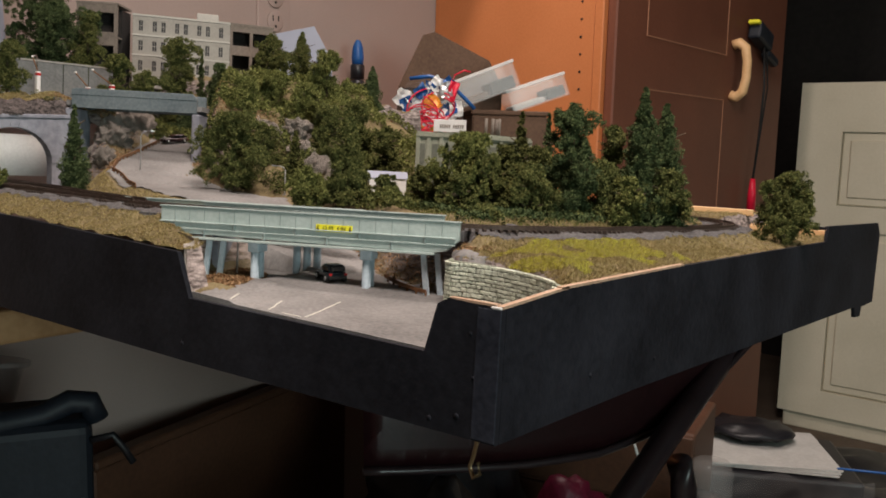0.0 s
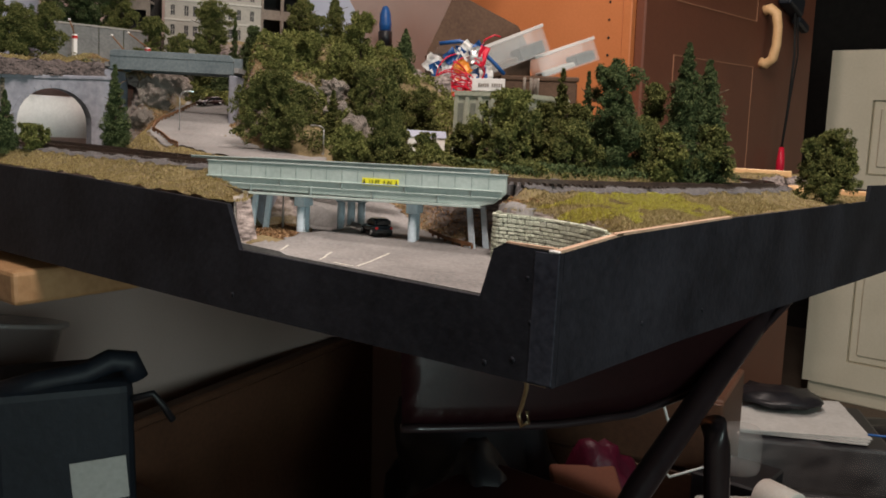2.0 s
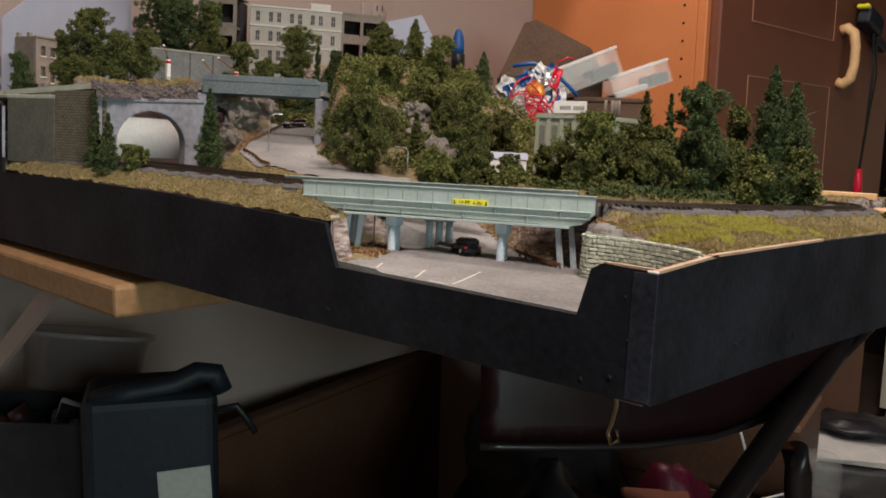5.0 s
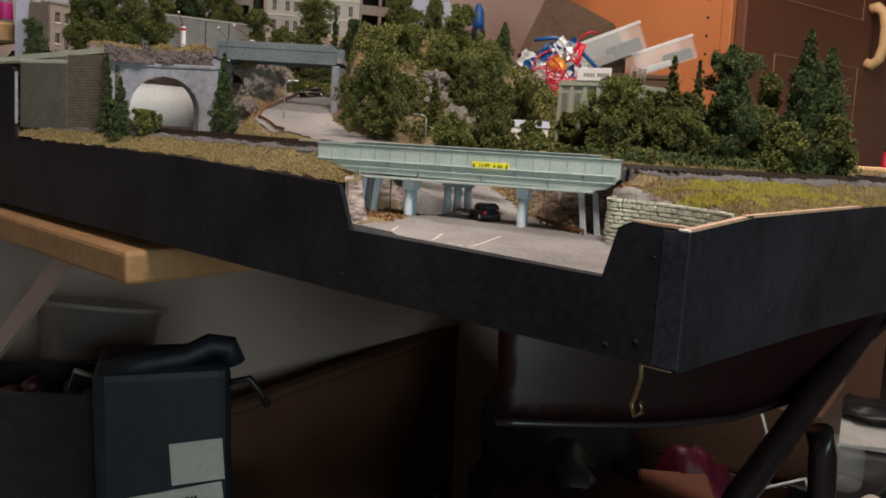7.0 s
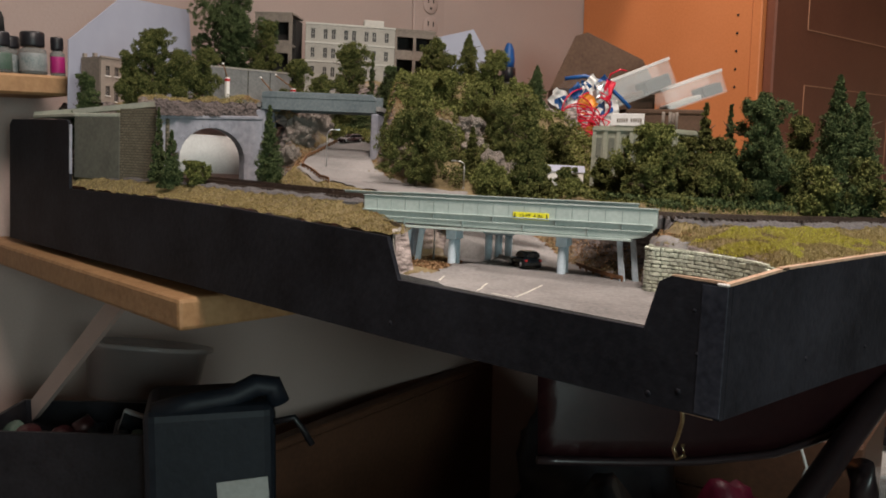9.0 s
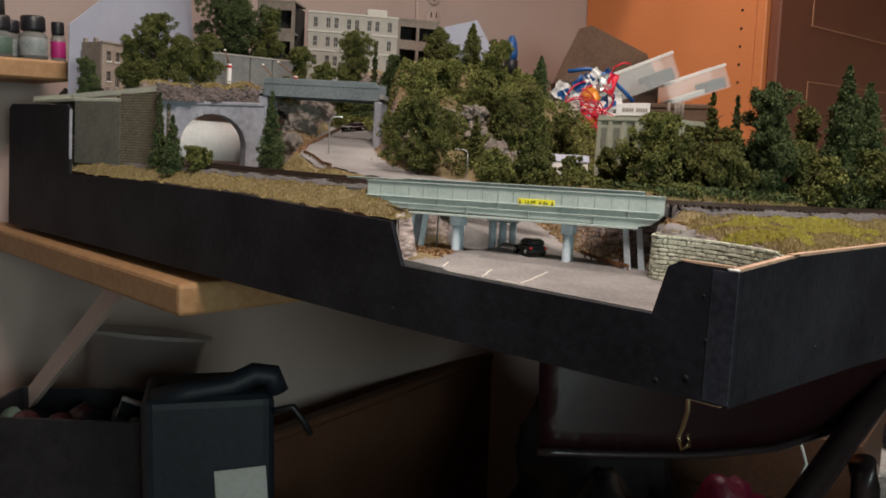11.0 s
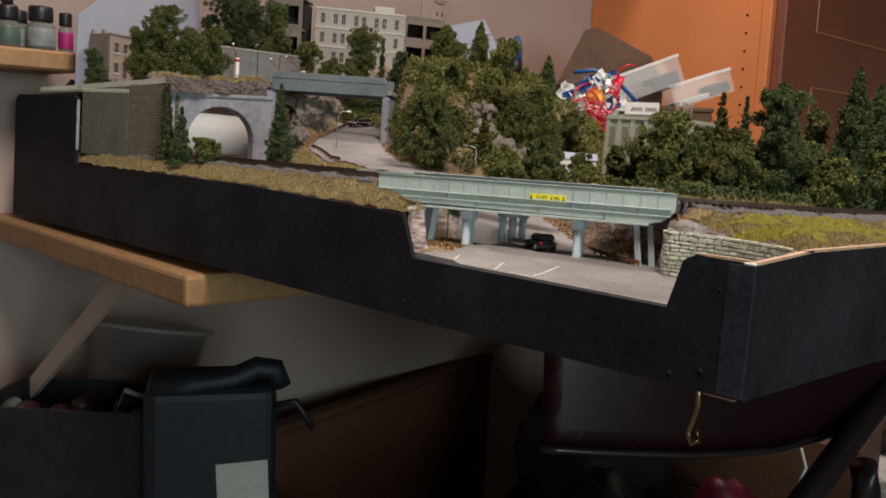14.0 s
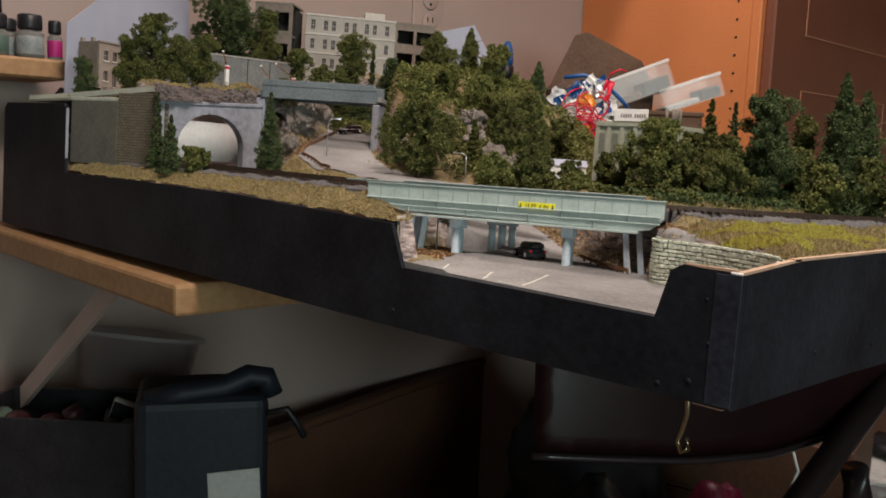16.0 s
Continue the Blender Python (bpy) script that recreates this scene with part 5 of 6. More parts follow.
make_tree("round", -0.441, 0.190, 0.094, 0.050, 0.026, 0.40)
make_tree("round", -0.679, 0.060, 0.172, 0.055, 0.064, 0.50)
make_tree("round", -0.664, 0.108, 0.172, 0.042, 0.040, 0.45)
make_tree("round", -0.700, 0.046, 0.172, 0.036, 0.040, 0.40)
make_tree("round", -0.668, 0.084, 0.172, 0.038, 0.044, 0.45)
make_tree("round", -0.850, 0.241, 0.220, 0.106, 0.118, 0.35)
make_tree("round", -0.799, 0.265, 0.213, 0.072, 0.051, 0.40)
make_tree("round", -0.778, 0.030, 0.159, 0.031, 0.038, 0.30)
make_tree("cone", -0.486, 0.081, 0.083, 0.067, 0.026, 0.33)
make_tree("cone", -0.536, 0.014, 0.085, 0.040, 0.019, 0.30)
make_tree("cone", -0.573, 0.019, 0.089, 0.056, 0.015, 0.30)
make_tree("round", -0.512, 0.024, 0.083, 0.014, 0.034, 0.75)
make_tree("round", -0.643, 0.282, 0.194, 0.046, 0.069, 0.55)
make_tree("round", -0.649, 0.215, 0.182, 0.033, 0.038, 0.40)
make_tree("round", -0.593, 0.304, 0.180, 0.035, 0.036, 0.30)
make_tree("cone", -0.641, 0.314, 0.197, 0.037, 0.016, 0.30)
make_tree("round", -0.638, 0.241, 0.180, 0.022, 0.032, 0.45)
make_tree("round", -0.610, 0.278, 0.129, 0.029, 0.039, 0.30)
make_tree("round", -0.589, 0.228, 0.129, 0.014, 0.018, 0.50)
make_tree("round", -0.008, 0.398, 0.074, 0.050, 0.050, 0.40)
make_tree("round", -0.010, 0.396, 0.074, 0.028, 0.046, 0.40)
for x, y, h, w, light in ((-0.135, 0.222, 0.040, 0.036, 0.4), (-0.095, 0.262, 0.045, 0.036, 0.4), (-0.085, 0.290, 0.040, 0.034, 0.5), (-0.190, 0.232, 0.045, 0.040, 0.5),
                          (-0.130, 0.285, 0.060, 0.040, 0.4), (-0.100, 0.330, 0.050, 0.036, 0.3), (-0.155, 0.270, 0.055, 0.036, 0.4), (-0.240, 0.190, 0.026, 0.028, 0.5), (-0.064, 0.290, 0.040, 0.042, 0.4), (-0.120, 0.205, 0.034, 0.040, 0.5), (-0.165, 0.185, 0.030, 0.034, 0.5), (-0.075, 0.262, 0.034, 0.034, 0.6)):  # undergrowth
    make_tree("round", x, y, 0.080, h, w, light)

# ---- low growth, grass and litter on the ground ----
def scatter(name, label, category, n, x0, x1, y0, y1, keep, material, size, lift, upright=False):
    c = np.column_stack([nrnd.uniform(x0, x1, n), nrnd.uniform(y0, y1, n)])
    c = c[keep(c[:, 0], c[:, 1])]
    z = ground(c[:, 0], c[:, 1])
    p = np.column_stack([c, z + lift * nrnd.uniform(0.2, 1.0, len(c))])
    if upright:
        m = len(p)
        a = nrnd.uniform(0, 6.28, m)
        hgt = size * nrnd.uniform(0.5, 1.3, m)
        side = np.column_stack([np.cos(a), np.sin(a), np.zeros(m)]) * 0.00028
        tip = p + np.column_stack([nrnd.normal(0, 0.0005, m), nrnd.normal(0, 0.0005, m), hgt])
        p[:, 2] -= 0.0004
        v = np.stack([p - side, p + side, tip], 1).reshape(-1, 3)
        f = np.arange(3 * m).reshape(-1, 3)
    else:
        v, f = flakes(p, size)
    ob = new(name, raw_mesh(name, v, f, material))
    ob.matrix_basis = LAY
    return tagged(ob, label, category, kind="stuff")


def off_track(x, y):
    return along([(p[0], p[1]) for p in TRACK], x, y)[0] > 0.0195


def inside_loop(x, y):
    return x < np.interp(y, [p[1] for p in TRACK[7:14]], [p[0] for p in TRACK[7:14]]) - 0.012


def patch(x, y, s, level):
    return (ripple(x, y, s) + 0.5 * ripple(x + 0.1, y - 0.07, s * 2.3)) > level


scatter("straw_grass", "straw-yellow static grass along the front edge", "grass", 52000, -0.722, -0.203, -0.0036, 0.034, lambda x, y: off_track(x, y) & (ground(x, y) > 0.06), M["grass_straw"], 0.0012, 0.0002, True)
scatter("straw_grass", "straw-yellow static grass near the corner", "grass", 110000, -0.20, -0.0005, 0.05, 0.64, lambda x, y: off_track(x, y) & (ground(x, y) > 0.046) & ((x > -0.112) & (y > 0.085) | (x > -0.085) | (y > 0.425)) & (along(ROAD, x, y)[0] > along(ROAD, x, y)[1][1] + 0.004), M["grass_straw"], 0.0012, 0.0002, True)
scatter("green_grass", "bright green static grass on the bank", "grass", 60000, -0.072, -0.006, 0.080, 0.23, lambda x, y: off_track(x, y) & (ground(x, y) > 0.060) & patch(x, y, 60, -0.45 + 18 * np.abs(x + 0.040 - 0.12 * (y - 0.14))), M["grass_green"], 0.0012, 0.0002, True)
scatter("straw_grass", "yellow grass on the plateau above the tunnel", "grass", 30000, -0.72, -0.59, 0.02, 0.20, lambda x, y: ground(x, y) > 0.14, M["grass_straw"], 0.0013, 0.0002, True)
scatter("straw_grass", "dry grass beside the road", "grass", 26000, -0.50, -0.33, 0.06, 0.16, lambda x, y: off_track(x, y) & (along(ROAD, x, y)[0] > along(ROAD, x, y)[1][1] + 0.004) & patch(x, y, 75, -0.2), M["grass_straw"], 0.0018, 0.0002, True)
scatter("leaf_litter", "brown leaf litter below the bridge banks", "litter", 26000, -0.26, -0.08, 0.02, 0.16, lambda x, y: (along(ROAD, x, y)[0] > along(ROAD, x, y)[1][1] + 0.0005) & (ground(x, y) < 0.072), M["debris"], 0.0009, 0.0008)
scatter("leaf_litter", "brown leaf litter in the cutting", "litter", 16000, -0.62, -0.42, 0.12, 0.26, lambda x, y: (along(ROAD, x, y)[0] > along(ROAD, x, y)[1][1] + 0.001) & patch(x, y, 90, -0.3), M["debris"], 0.0009, 0.0008)
scatter("shrubbery", "low yellow-green shrubbery on the hill", "shrubs", 60000, -0.66, -0.31, 0.24, 0.44, lambda x, y: patch(x, y, 85, -0.25), M["leaf_light"], 0.0013, 0.010)
scatter("shrubbery", "low green shrubbery round the shop", "shrubs", 60000, -0.33, -0.085, 0.155, 0.42, lambda x, y: patch(x, y, 85, 0.05) & off_track(x, y) & (along(ROAD, x, y)[0] > along(ROAD, x, y)[1][1] + 0.004), M["leaf_mid"], 0.0013, 0.007)
scatter("shrubbery", "low dark shrubbery behind the plateau", "shrubs", 24000, -0.86, -0.62, 0.14, 0.32, lambda x, y: patch(x, y, 70, 0.0), M["leaf_mid"], 0.0013, 0.010)

scatter("shrubbery", "tangled green shrubbery on the road bank", "shrubs", 42000, -0.53, -0.30, 0.165, 0.31, lambda x, y: patch(x, y, 75, -0.1) & (along(ROAD, x, y)[0] > along(ROAD, x, y)[1][1] + 0.010), M["leaf_mid"], 0.0012, 0.009)
scatter("shrubbery", "dense dark undergrowth behind the track", "shrubs", 38000, -0.24, -0.055, 0.125, 0.33, lambda x, y: patch(x, y, 95, -0.35) & off_track(x, y) & (along(TRACK, x, y)[0] > 0.026) & (y > 0.130 - 0.45 * (x + 0.108)) & inside_loop(x, y), M["leaf_dark"], 0.0012, 0.005)
scatter("green_grass", "short green grass behind the track", "grass", 30000, -0.24, -0.055, 0.11, 0.33, lambda x, y: off_track(x, y) & (y > 0.122 - 0.45 * (x + 0.108)) & inside_loop(x, y), M["leaf_light"], 0.0018, 0.0002, True)
scatter("straw_grass", "yellow-green grass mixed into the bank", "grass", 50000, -0.085, -0.002, 0.06, 0.30, lambda x, y: off_track(x, y) & (ground(x, y) > 0.060), M["grass_straw"], 0.0013, 0.0002, True)

# pale wooden strips at the far end
for x, y, l, a in ((-0.150, 0.545, 0.064, 8), (-0.088, 0.552, 0.086, 6), (-0.090, 0.5585, 0.050, 8)):
    solid("wood_strip", box((0, -0.003, 0), (l, 0.003, 0.0060), 0.0006), M["maple"], "pale wooden strip lying on the layout edge", "wood strip", LAY @ pose(x, y, max(float(ground(x + q * l, y)) for q in (0, 0.5, 1)) - 0.0005, 0, 0, a), "wood strips")

# ---- clutter behind the layout ----
carton = thing("storage_carton", "brown cardboard carton standing on the table", "carton", pose(-0.735, 0.86, 0.742, 0, 0, 20))
part("body", box((-0.15, -0.14, 0.0), (0.15, 0.14, 0.106), 0.003), M["cardboard"], carton)
openbox = thing("open_box", "open brown cardboard box with raised flaps", "box", pose(-0.757, 0.922, 0.8485, 0, 0, 48))
part("body", box((-0.085, -0.05, 0.0), (0.085, 0.05, 0.116), 0.002), M["cardboard"], openbox)
part("flap", prism([(-0.095, 0.112), (-0.055, 0.200), (-0.035, 0.206), (0.060, 0.162), (0.085, 0.116)], "y", -0.056, -0.0505), M["cardboard"], openbox, "raised torn flap")
part("flap", box((-0.02, -0.049, 0.1165), (0.085, 0.04, 0.119), 0.0005), M["cardboard"], openbox)

parts_bag = thing("parts_bag", "clear bag stuffed with packets and tangled red wire", "bag", pose(-0.662, 0.752, 0.8485, 0, 0, 45))
bag = bmesh.new()
bmesh.ops.create_icosphere(bag, subdivisions=4, radius=1)
for v_ in bag.verts:
    n1 = noise.noise(v_.co * 2.2) * 0.22 + noise.noise(v_.co * 5.0) * 0.09
    v_.co = Vector((v_.co.x * 0.054, v_.co.y * 0.040, 0.064 + v_.co.z * 0.062)) * 1.0 + v_.co * n1 * 0.030
part("film", bag, M["film"], parts_bag, "crinkled clear plastic film")


def packet(w, h, x, y, z, rx, ry, rz, material, label):
    """A small crumpled sheet with thickness."""
    bm = bmesh.new()
    bmesh.ops.create_grid(bm, x_segments=6, y_segments=6, size=0.5)
    at = Vector((x * 900, z * 900, ry))
    for v_ in bm.verts:
        d = noise.noise_vector(v_.co * 2.6 + at)
        v_.co = Vector((v_.co.x * w + d.x * w * 0.14, d.z * min(w, h) * 0.30, v_.co.y * h + d.y * h * 0.14))
    bmesh.ops.solidify(bm, geom=bm.faces[:], thickness=0.0008)
    bmesh.ops.transform(bm, matrix=pose(x, y, z, rx, ry, rz), verts=bm.verts)
    part("packet", bm, material, parts_bag, label)


packet(0.050, 0.010, 0.0, -0.030, 0.012, 0, 3, 0, M["navy"], "navy blue packet")
for k in range(30):
    u, q = rnd.uniform(-0.042, 0.040), rnd.uniform(0.030, 0.112)
    if (u / 0.046) ** 2 + ((q - 0.066) / 0.054) ** 2 > 1.0:
        continue
    near_mid = abs(u - 0.004) < 0.020 and q < 0.085
    kind = "orange" if near_mid and k % 3 else rnd.choice(["white", "white", "metal", "blue", "red_wire"])
    packet(rnd.uniform(0.014, 0.026), rnd.uniform(0.014, 0.030), u, -0.030 - rnd.uniform(0, 0.010), q, rnd.uniform(-25, 25), rnd.uniform(-60, 60), rnd.uniform(-25, 25), M[kind],
           {"orange": "orange printed packet", "white": "white crumpled packet", "metal": "silver foil packet", "blue": "blue plastic packet", "red_wire": "red crumpled packet"}[kind])
for k in range(17):
    a0 = rnd.uniform(0, 6.28)
    cx, cz, rr_ = rnd.uniform(-0.018, 0.012), rnd.uniform(0.034, 0.082), rnd.uniform(0.016, 0.038)
    sq = rnd.uniform(0.35, 0.95)
    span = rnd.uniform(3.2, 6.2)
    pts = [(cx + rr_ * math.cos(a0 + span * q / 18), -0.044 - 0.006 * math.sin(a0 * 3 + q * 0.5), max(0.004, cz - 0.006 + rr_ * sq * math.sin(a0 + span * q / 18))) for q in range(19)]
    part("wire", tube(pts, 0.0010, 6), M["red_wire"], parts_bag, "loop of red wire")
for k in range(7):
    pts = [(-0.028 + 0.012 * q, -0.043 - 0.003 * math.sin(q + k), 0.010 + 0.0045 * k + 0.003 * math.sin(q * 1.1 + k)) for q in range(7)]
    part("wire", tube(pts, 0.0013, 6), M["red_wire"], parts_bag, "bundled red wire")
part("wire", tube([(0.030, -0.035, 0.075), (0.030, -0.037, 0.105), (0.036, -0.037, 0.124), (0.050, -0.037, 0.131), (0.060, -0.036, 0.129)], 0.0013, 6), M["red_wire"], parts_bag, "curled red wire end")
part("wire", tube([(-0.030, -0.015, 0.118), (0.0, -0.02, 0.122), (0.030, -0.02, 0.112), (0.055, -0.02, 0.090), (0.07, -0.02, 0.075)], 0.003, 8), M["blue"], parts_bag, "blue cord")


def clear_case(x, y, z, rx, ry, rz, w, d, h, label, inner):
    c = thing("plastic_case", label, "plastic box", pose(x, y, z, rx, ry, rz), "clear plastic cases")
    part("shell", pierced(w, d, [(0.002, 0.002, w - 0.002, d - 0.002)], h, m=pose(-w / 2, d / 2, 0, 90, 0, 0)), M["clear"], c)
    part("lid", box((-w / 2 - 0.001, -d / 2 - 0.001, h), (w / 2 + 0.001, d / 2 + 0.001, h + 0.0016), 0.0006), M["clear"], c)
    part("bottom", box((-w / 2, -d / 2, -0.0016), (w / 2, d / 2, 0.0), 0.0005), M["clear"], c)
    # thin pale bars put the lid's edge highlights into the shape
    for y in (-d / 2, d / 2):
        part("rim", box((-w / 2 - 0.002, y - 0.0012, h - 0.003), (w / 2 + 0.002, y + 0.0012, h + 0.002), 0.0006), M["clear_edge"], c, "milky lid edge with its white highlight coloured in")
    for x in (-w / 2, w / 2):
        part("rim", box((x - 0.0012, -d / 2 + 0.0013, h - 0.003), (x + 0.0012, d / 2 - 0.0013, h + 0.002), 0.0006), M["clear_edge"], c, "milky lid edge with its white highlight coloured in")
    part("content", box((-w * 0.46, -d * 0.42, 0.001), (w * 0.10, d * 0.42, h * 0.25), 0.002), inner, c, "parts lying inside")
    part("content", box((w * 0.14, -d * 0.42, 0.001), (w * 0.46, d * 0.42, h * 0.5), 0.002), M["ink"], c, "dark tray inside")


clear_case(-0.648, 0.864, 0.940, 0, -22, 46, 0.130, 0.085, 0.042, "clear plastic case of small parts lying tilted", M["cardboard"])
clear_case(-0.606, 0.972, 0.940, 0, -20, 46, 0.100, 0.080, 0.036, "clear plastic case lying tilted on the pile", M["paper"])
stand = thing("parts_tray", "dark cardboard tray below the plastic cases", "tray", pose(-0.632, 0.915, 0.742, 0, 0, 46))
part("body", box((-0.062, -0.055, 0.0), (0.062, 0.055, 0.175), 0.003), M["cardboard"], stand)
part("rim", box((-0.064, -0.057, 0.175), (0.064, 0.057, 0.183), 0.002), M["cardboard"], stand)

glue = thing("glue_bottle", "dark bottle with a blue cap against the wall", "bottle", pose(-0.915, 0.855, 0.742))
part("body", lathe([(0, 0), (0.0115, 0), (0.0125, 0.004), (0.0125, 0.236), (0.0, 0.238)], 18), M["black_plastic"], glue)
part("band", lathe([(0.0127, 0.238), (0.0127, 0.262), (0.0105, 0.264)], 18), M["black_plastic"], glue)
part("cap", lathe([(0.0, 0.264), (0.0105, 0.264), (0.0112, 0.276), (0.0095, 0.294), (0.005, 0.306), (0.0, 0.308)], 18), M["blue"], glue, "blue rounded cap")

# ---- below the table ----
stool = thing("low_stand", "dark wooden stand under the bins", "stand", pose(-0.70, 0.08, 0))
part("top", box((-0.17, -0.19, 0.36), (0.17, 0.19, 0.38), 0.003), M["brown_panel"], stool)
solid("flat_box", box((-0.075, -0.05, 0.0), (0.065, 0.06, 0.0245), 0.002), M["cardboard"], "flat cardboard box under the tool bag", "box", pose(-0.630, 0.101, 0.3802, 0, 0, 62))
for sx in (-0.15, 0.15):
    for sy in (-0.17, 0.17):
        part("leg", box((sx - 0.014, sy - 0.014, 0), (sx + 0.014, sy + 0.014, 0.36), 0.002), M["brown_panel"], stool)
bin1 = thing("black_bin", "black open plastic bin full of small things", "bin", pose(-0.745, 0.015, 0.38, 0, 0, 45))
part("bin_body", pierced(0.20, 0.11, [(0.004, 0.004, 0.196, 0.106)], 0.185, m=pose(-0.10, 0.055, 0, 90, 0, 0)), M["black_plastic"], bin1)
part("bin_floor", box((-0.098, -0.053, 0.0), (0.098, 0.053, 0.004)), M["black_plastic"], bin1)
for k in range(9):
    part("content", lathe([(0, 0), (0.012, 0), (0.013, 0.003), (0.013, 0.02), (0, 0.022)], 12, m=pose(-0.08 + 0.02 * k, rnd.uniform(-0.03, 0.03), 0.155 + rnd.uniform(-0.006, 0.006), rnd.uniform(-60, 60), rnd.uniform(-60, 60), 0)), rnd.choice([M["green_label"], M["maroon"], M["black_plastic"], M["navy"]]), bin1, "small jar among the clutter")
part("bin_fill", box((-0.094, -0.05, 0.004), (0.094, 0.05, 0.150)), M["dark"], bin1)
phone = thing("phone", "black phone with a pale edge leaning in the bin", "phone", pose(-0.712, 0.050, 0.545, 25, 0, 45) @ pose(0, 0, 0, 0, 24, 0))
part("body", box((-0.017, -0.003, -0.03), (0.017, 0.003, 0.034), 0.002, seg=2), M["metal"], phone)
part("screen", box((-0.0155, -0.0038, -0.028), (0.0155, -0.0031, 0.032), 0.0003), M["glass_dark"], phone)
part_box = thing("small_box", "small pale printed box in the bin", "box", pose(-0.690, 0.075, 0.520, 20, 0, 45))
part("body", box((-0.014, -0.006, 0), (0.014, 0.006, 0.03), 0.001), M["paper"], part_box)
bag2 = thing("tool_bag", "navy blue tool bag with a white printed label", "bag", pose(-0.630, 0.101, 0.405, 0, 0, 62))
part("body", box((-0.066, -0.05, 0.0), (0.064, 0.05, 0.195), 0.012, seg=3), M["navy"], bag2)
part("top_roll", tube([(-0.055, -0.034, 0.188), (-0.02, -0.035, 0.196), (0.02, -0.03, 0.199), (0.045, -0.028, 0.210), (0.062, -0.028, 0.208), (0.068, -0.028, 0.190)], 0.012, 10), M["navy"], bag2)
part("strap", tube([(0.062, -0.045, 0.175), (0.082, -0.05, 0.180), (0.092, -0.05, 0.165), (0.100, -0.05, 0.150)], 0.0035, 8), M["black_plastic"], bag2)
lab = part("label", box((0.010, -0.0515, 0.074), (0.061, -0.0502, 0.117), m=pose(0, 0, 0, 0, -3, 0)), M["paper"], bag2, "white shipping label")
strip = part("label_strip", box((-0.062, -0.0520, 0.006), (0.058, -0.0506, 0.038), m=pose(0, 0, 0.031, 0, -6, 0)), M["paper"], bag2, "white printed strip")
for k in range(9):
    part("print_bar", box((0.006 + 0.0030 * k, -0.0527, 0.010), (0.0074 + 0.0030 * k + 0.0006 * (k % 3), -0.0521, 0.028), m=pose(0, 0, 0.031, 0, -6, 0)), M["ink"], strip)
for z, w in ((0.025, 0.040), (0.015, 0.046)):
    part("print_bar", box((-0.056, -0.0527, z), (-0.056 + w, -0.0521, z + 0.004), m=pose(0, 0, 0.031, 0, -6, 0)), M["ink"], strip)
tub = thing("clear_tub", "round clear plastic tub with a wide rim", "tub", pose(-0.830, 0.112, 0.545, -11, -5, 0))
part("side", lathe([(0.062, 0.0), (0.064, 0.002), (0.072, 0.062), (0.078, 0.064), (0.0785, 0.070), (0.073, 0.0705), (0.071, 0.066), (0.061, 0.004)], 36), M["thin_clear"], tub)
part("lid_ring", lathe([(0.0775, 0.0645), (0.0800, 0.0650), (0.0800, 0.0695), (0.0775, 0.0700)], 36), M["clear"], tub)
tub_box = thing("black_crate", "black plastic crate carrying the round tub", "crate", pose(-0.835, 0.125, 0.38, 0, 0, 45))
part("crate_body", box((-0.06, -0.035, 0), (0.06, 0.045, 0.149), 0.004), M["black_plastic"], tub_box)

chair = thing("folding_chair", "dark maroon metal folding chair under the layout", "chair")
bp = bmesh.new()
pv = []


def chair_low(t):
    """Height of the backrest's lower edge along its length."""
    return float(np.interp(t, [0.0, 0.17, 0.33, 0.5, 0.67, 0.75, 0.85, 1.0], [0.598, 0.591, 0.585, 0.584, 0.597, 0.613, 0.645, 0.690]))



for i in range(25):
    s = i / 24
    for j in range(9):
        q = j / 8
        x = -0.285 + 0.19 * s + 0.015 * math.sin(math.pi * s)
        y = 0.225 + 0.43 * s ** 1.05
        low = chair_low(s)
        pv.append(bp.verts.new((x - 0.012 * q, y + 0.008 * q, low + (0.742 - 0.012 * s - low) * q)))
for i in range(24):
    for j in range(8):
        a = i * 9 + j
        bp.faces.new((pv[a], pv[a + 9], pv[a + 10], pv[a + 1])).smooth = True
bmesh.ops.solidify(bp, geom=bp.faces[:], thickness=0.004)
part("backrest", bp, M["maroon"], chair, "curved maroon sheet-metal backrest")
part("rolled_rim", tube([(-0.285 + 0.19 * s + 0.015 * math.sin(math.pi * s) + 0.001, 0.225 + 0.43 * s ** 1.05 - 0.002, chair_low(s)) for s in [k / 24 for k in range(25)]], 0.004, 8), M["black_tube"], chair)
part("frame_tube", tube([(-0.118, 0.672, 0.700), (-0.122, 0.60, 0.655), (-0.130, 0.48, 0.595), (-0.134, 0.37, 0.540), (-0.14, 0.25, 0.44), (-0.15, 0.12, 0.10), (-0.155, 0.09, 0.0)], 0.0125, 12), M["black_tube"], chair)
part("frame_tube", tube([(-0.122, 0.500, 0.570), (-0.120, 0.510, 0.545), (-0.115, 0.52, 0.40), (-0.11, 0.56, 0.2), (-0.105, 0.60, 0.0)], 0.0130, 12), M["black_tube"], chair)
part("seat", box((-0.44, 0.20, 0.405), (-0.13, 0.56, 0.425), 0.008, seg=2), M["maroon"], chair)
hook = thing("hanging_hook", "small brass hook hanging below the corner", "hook", pose(-0.052, 0.062, -0.012))
part("hook_wire", tube([(0, 0, 0.760), (0.001, 0, 0.738), (-0.002, 0.001, 0.728), (-0.004, 0.001, 0.722), (-0.001, 0, 0.717), (0.003, 0, 0.720), (0.002, 0, 0.726)], 0.0012, 8), M["gold"], hook)

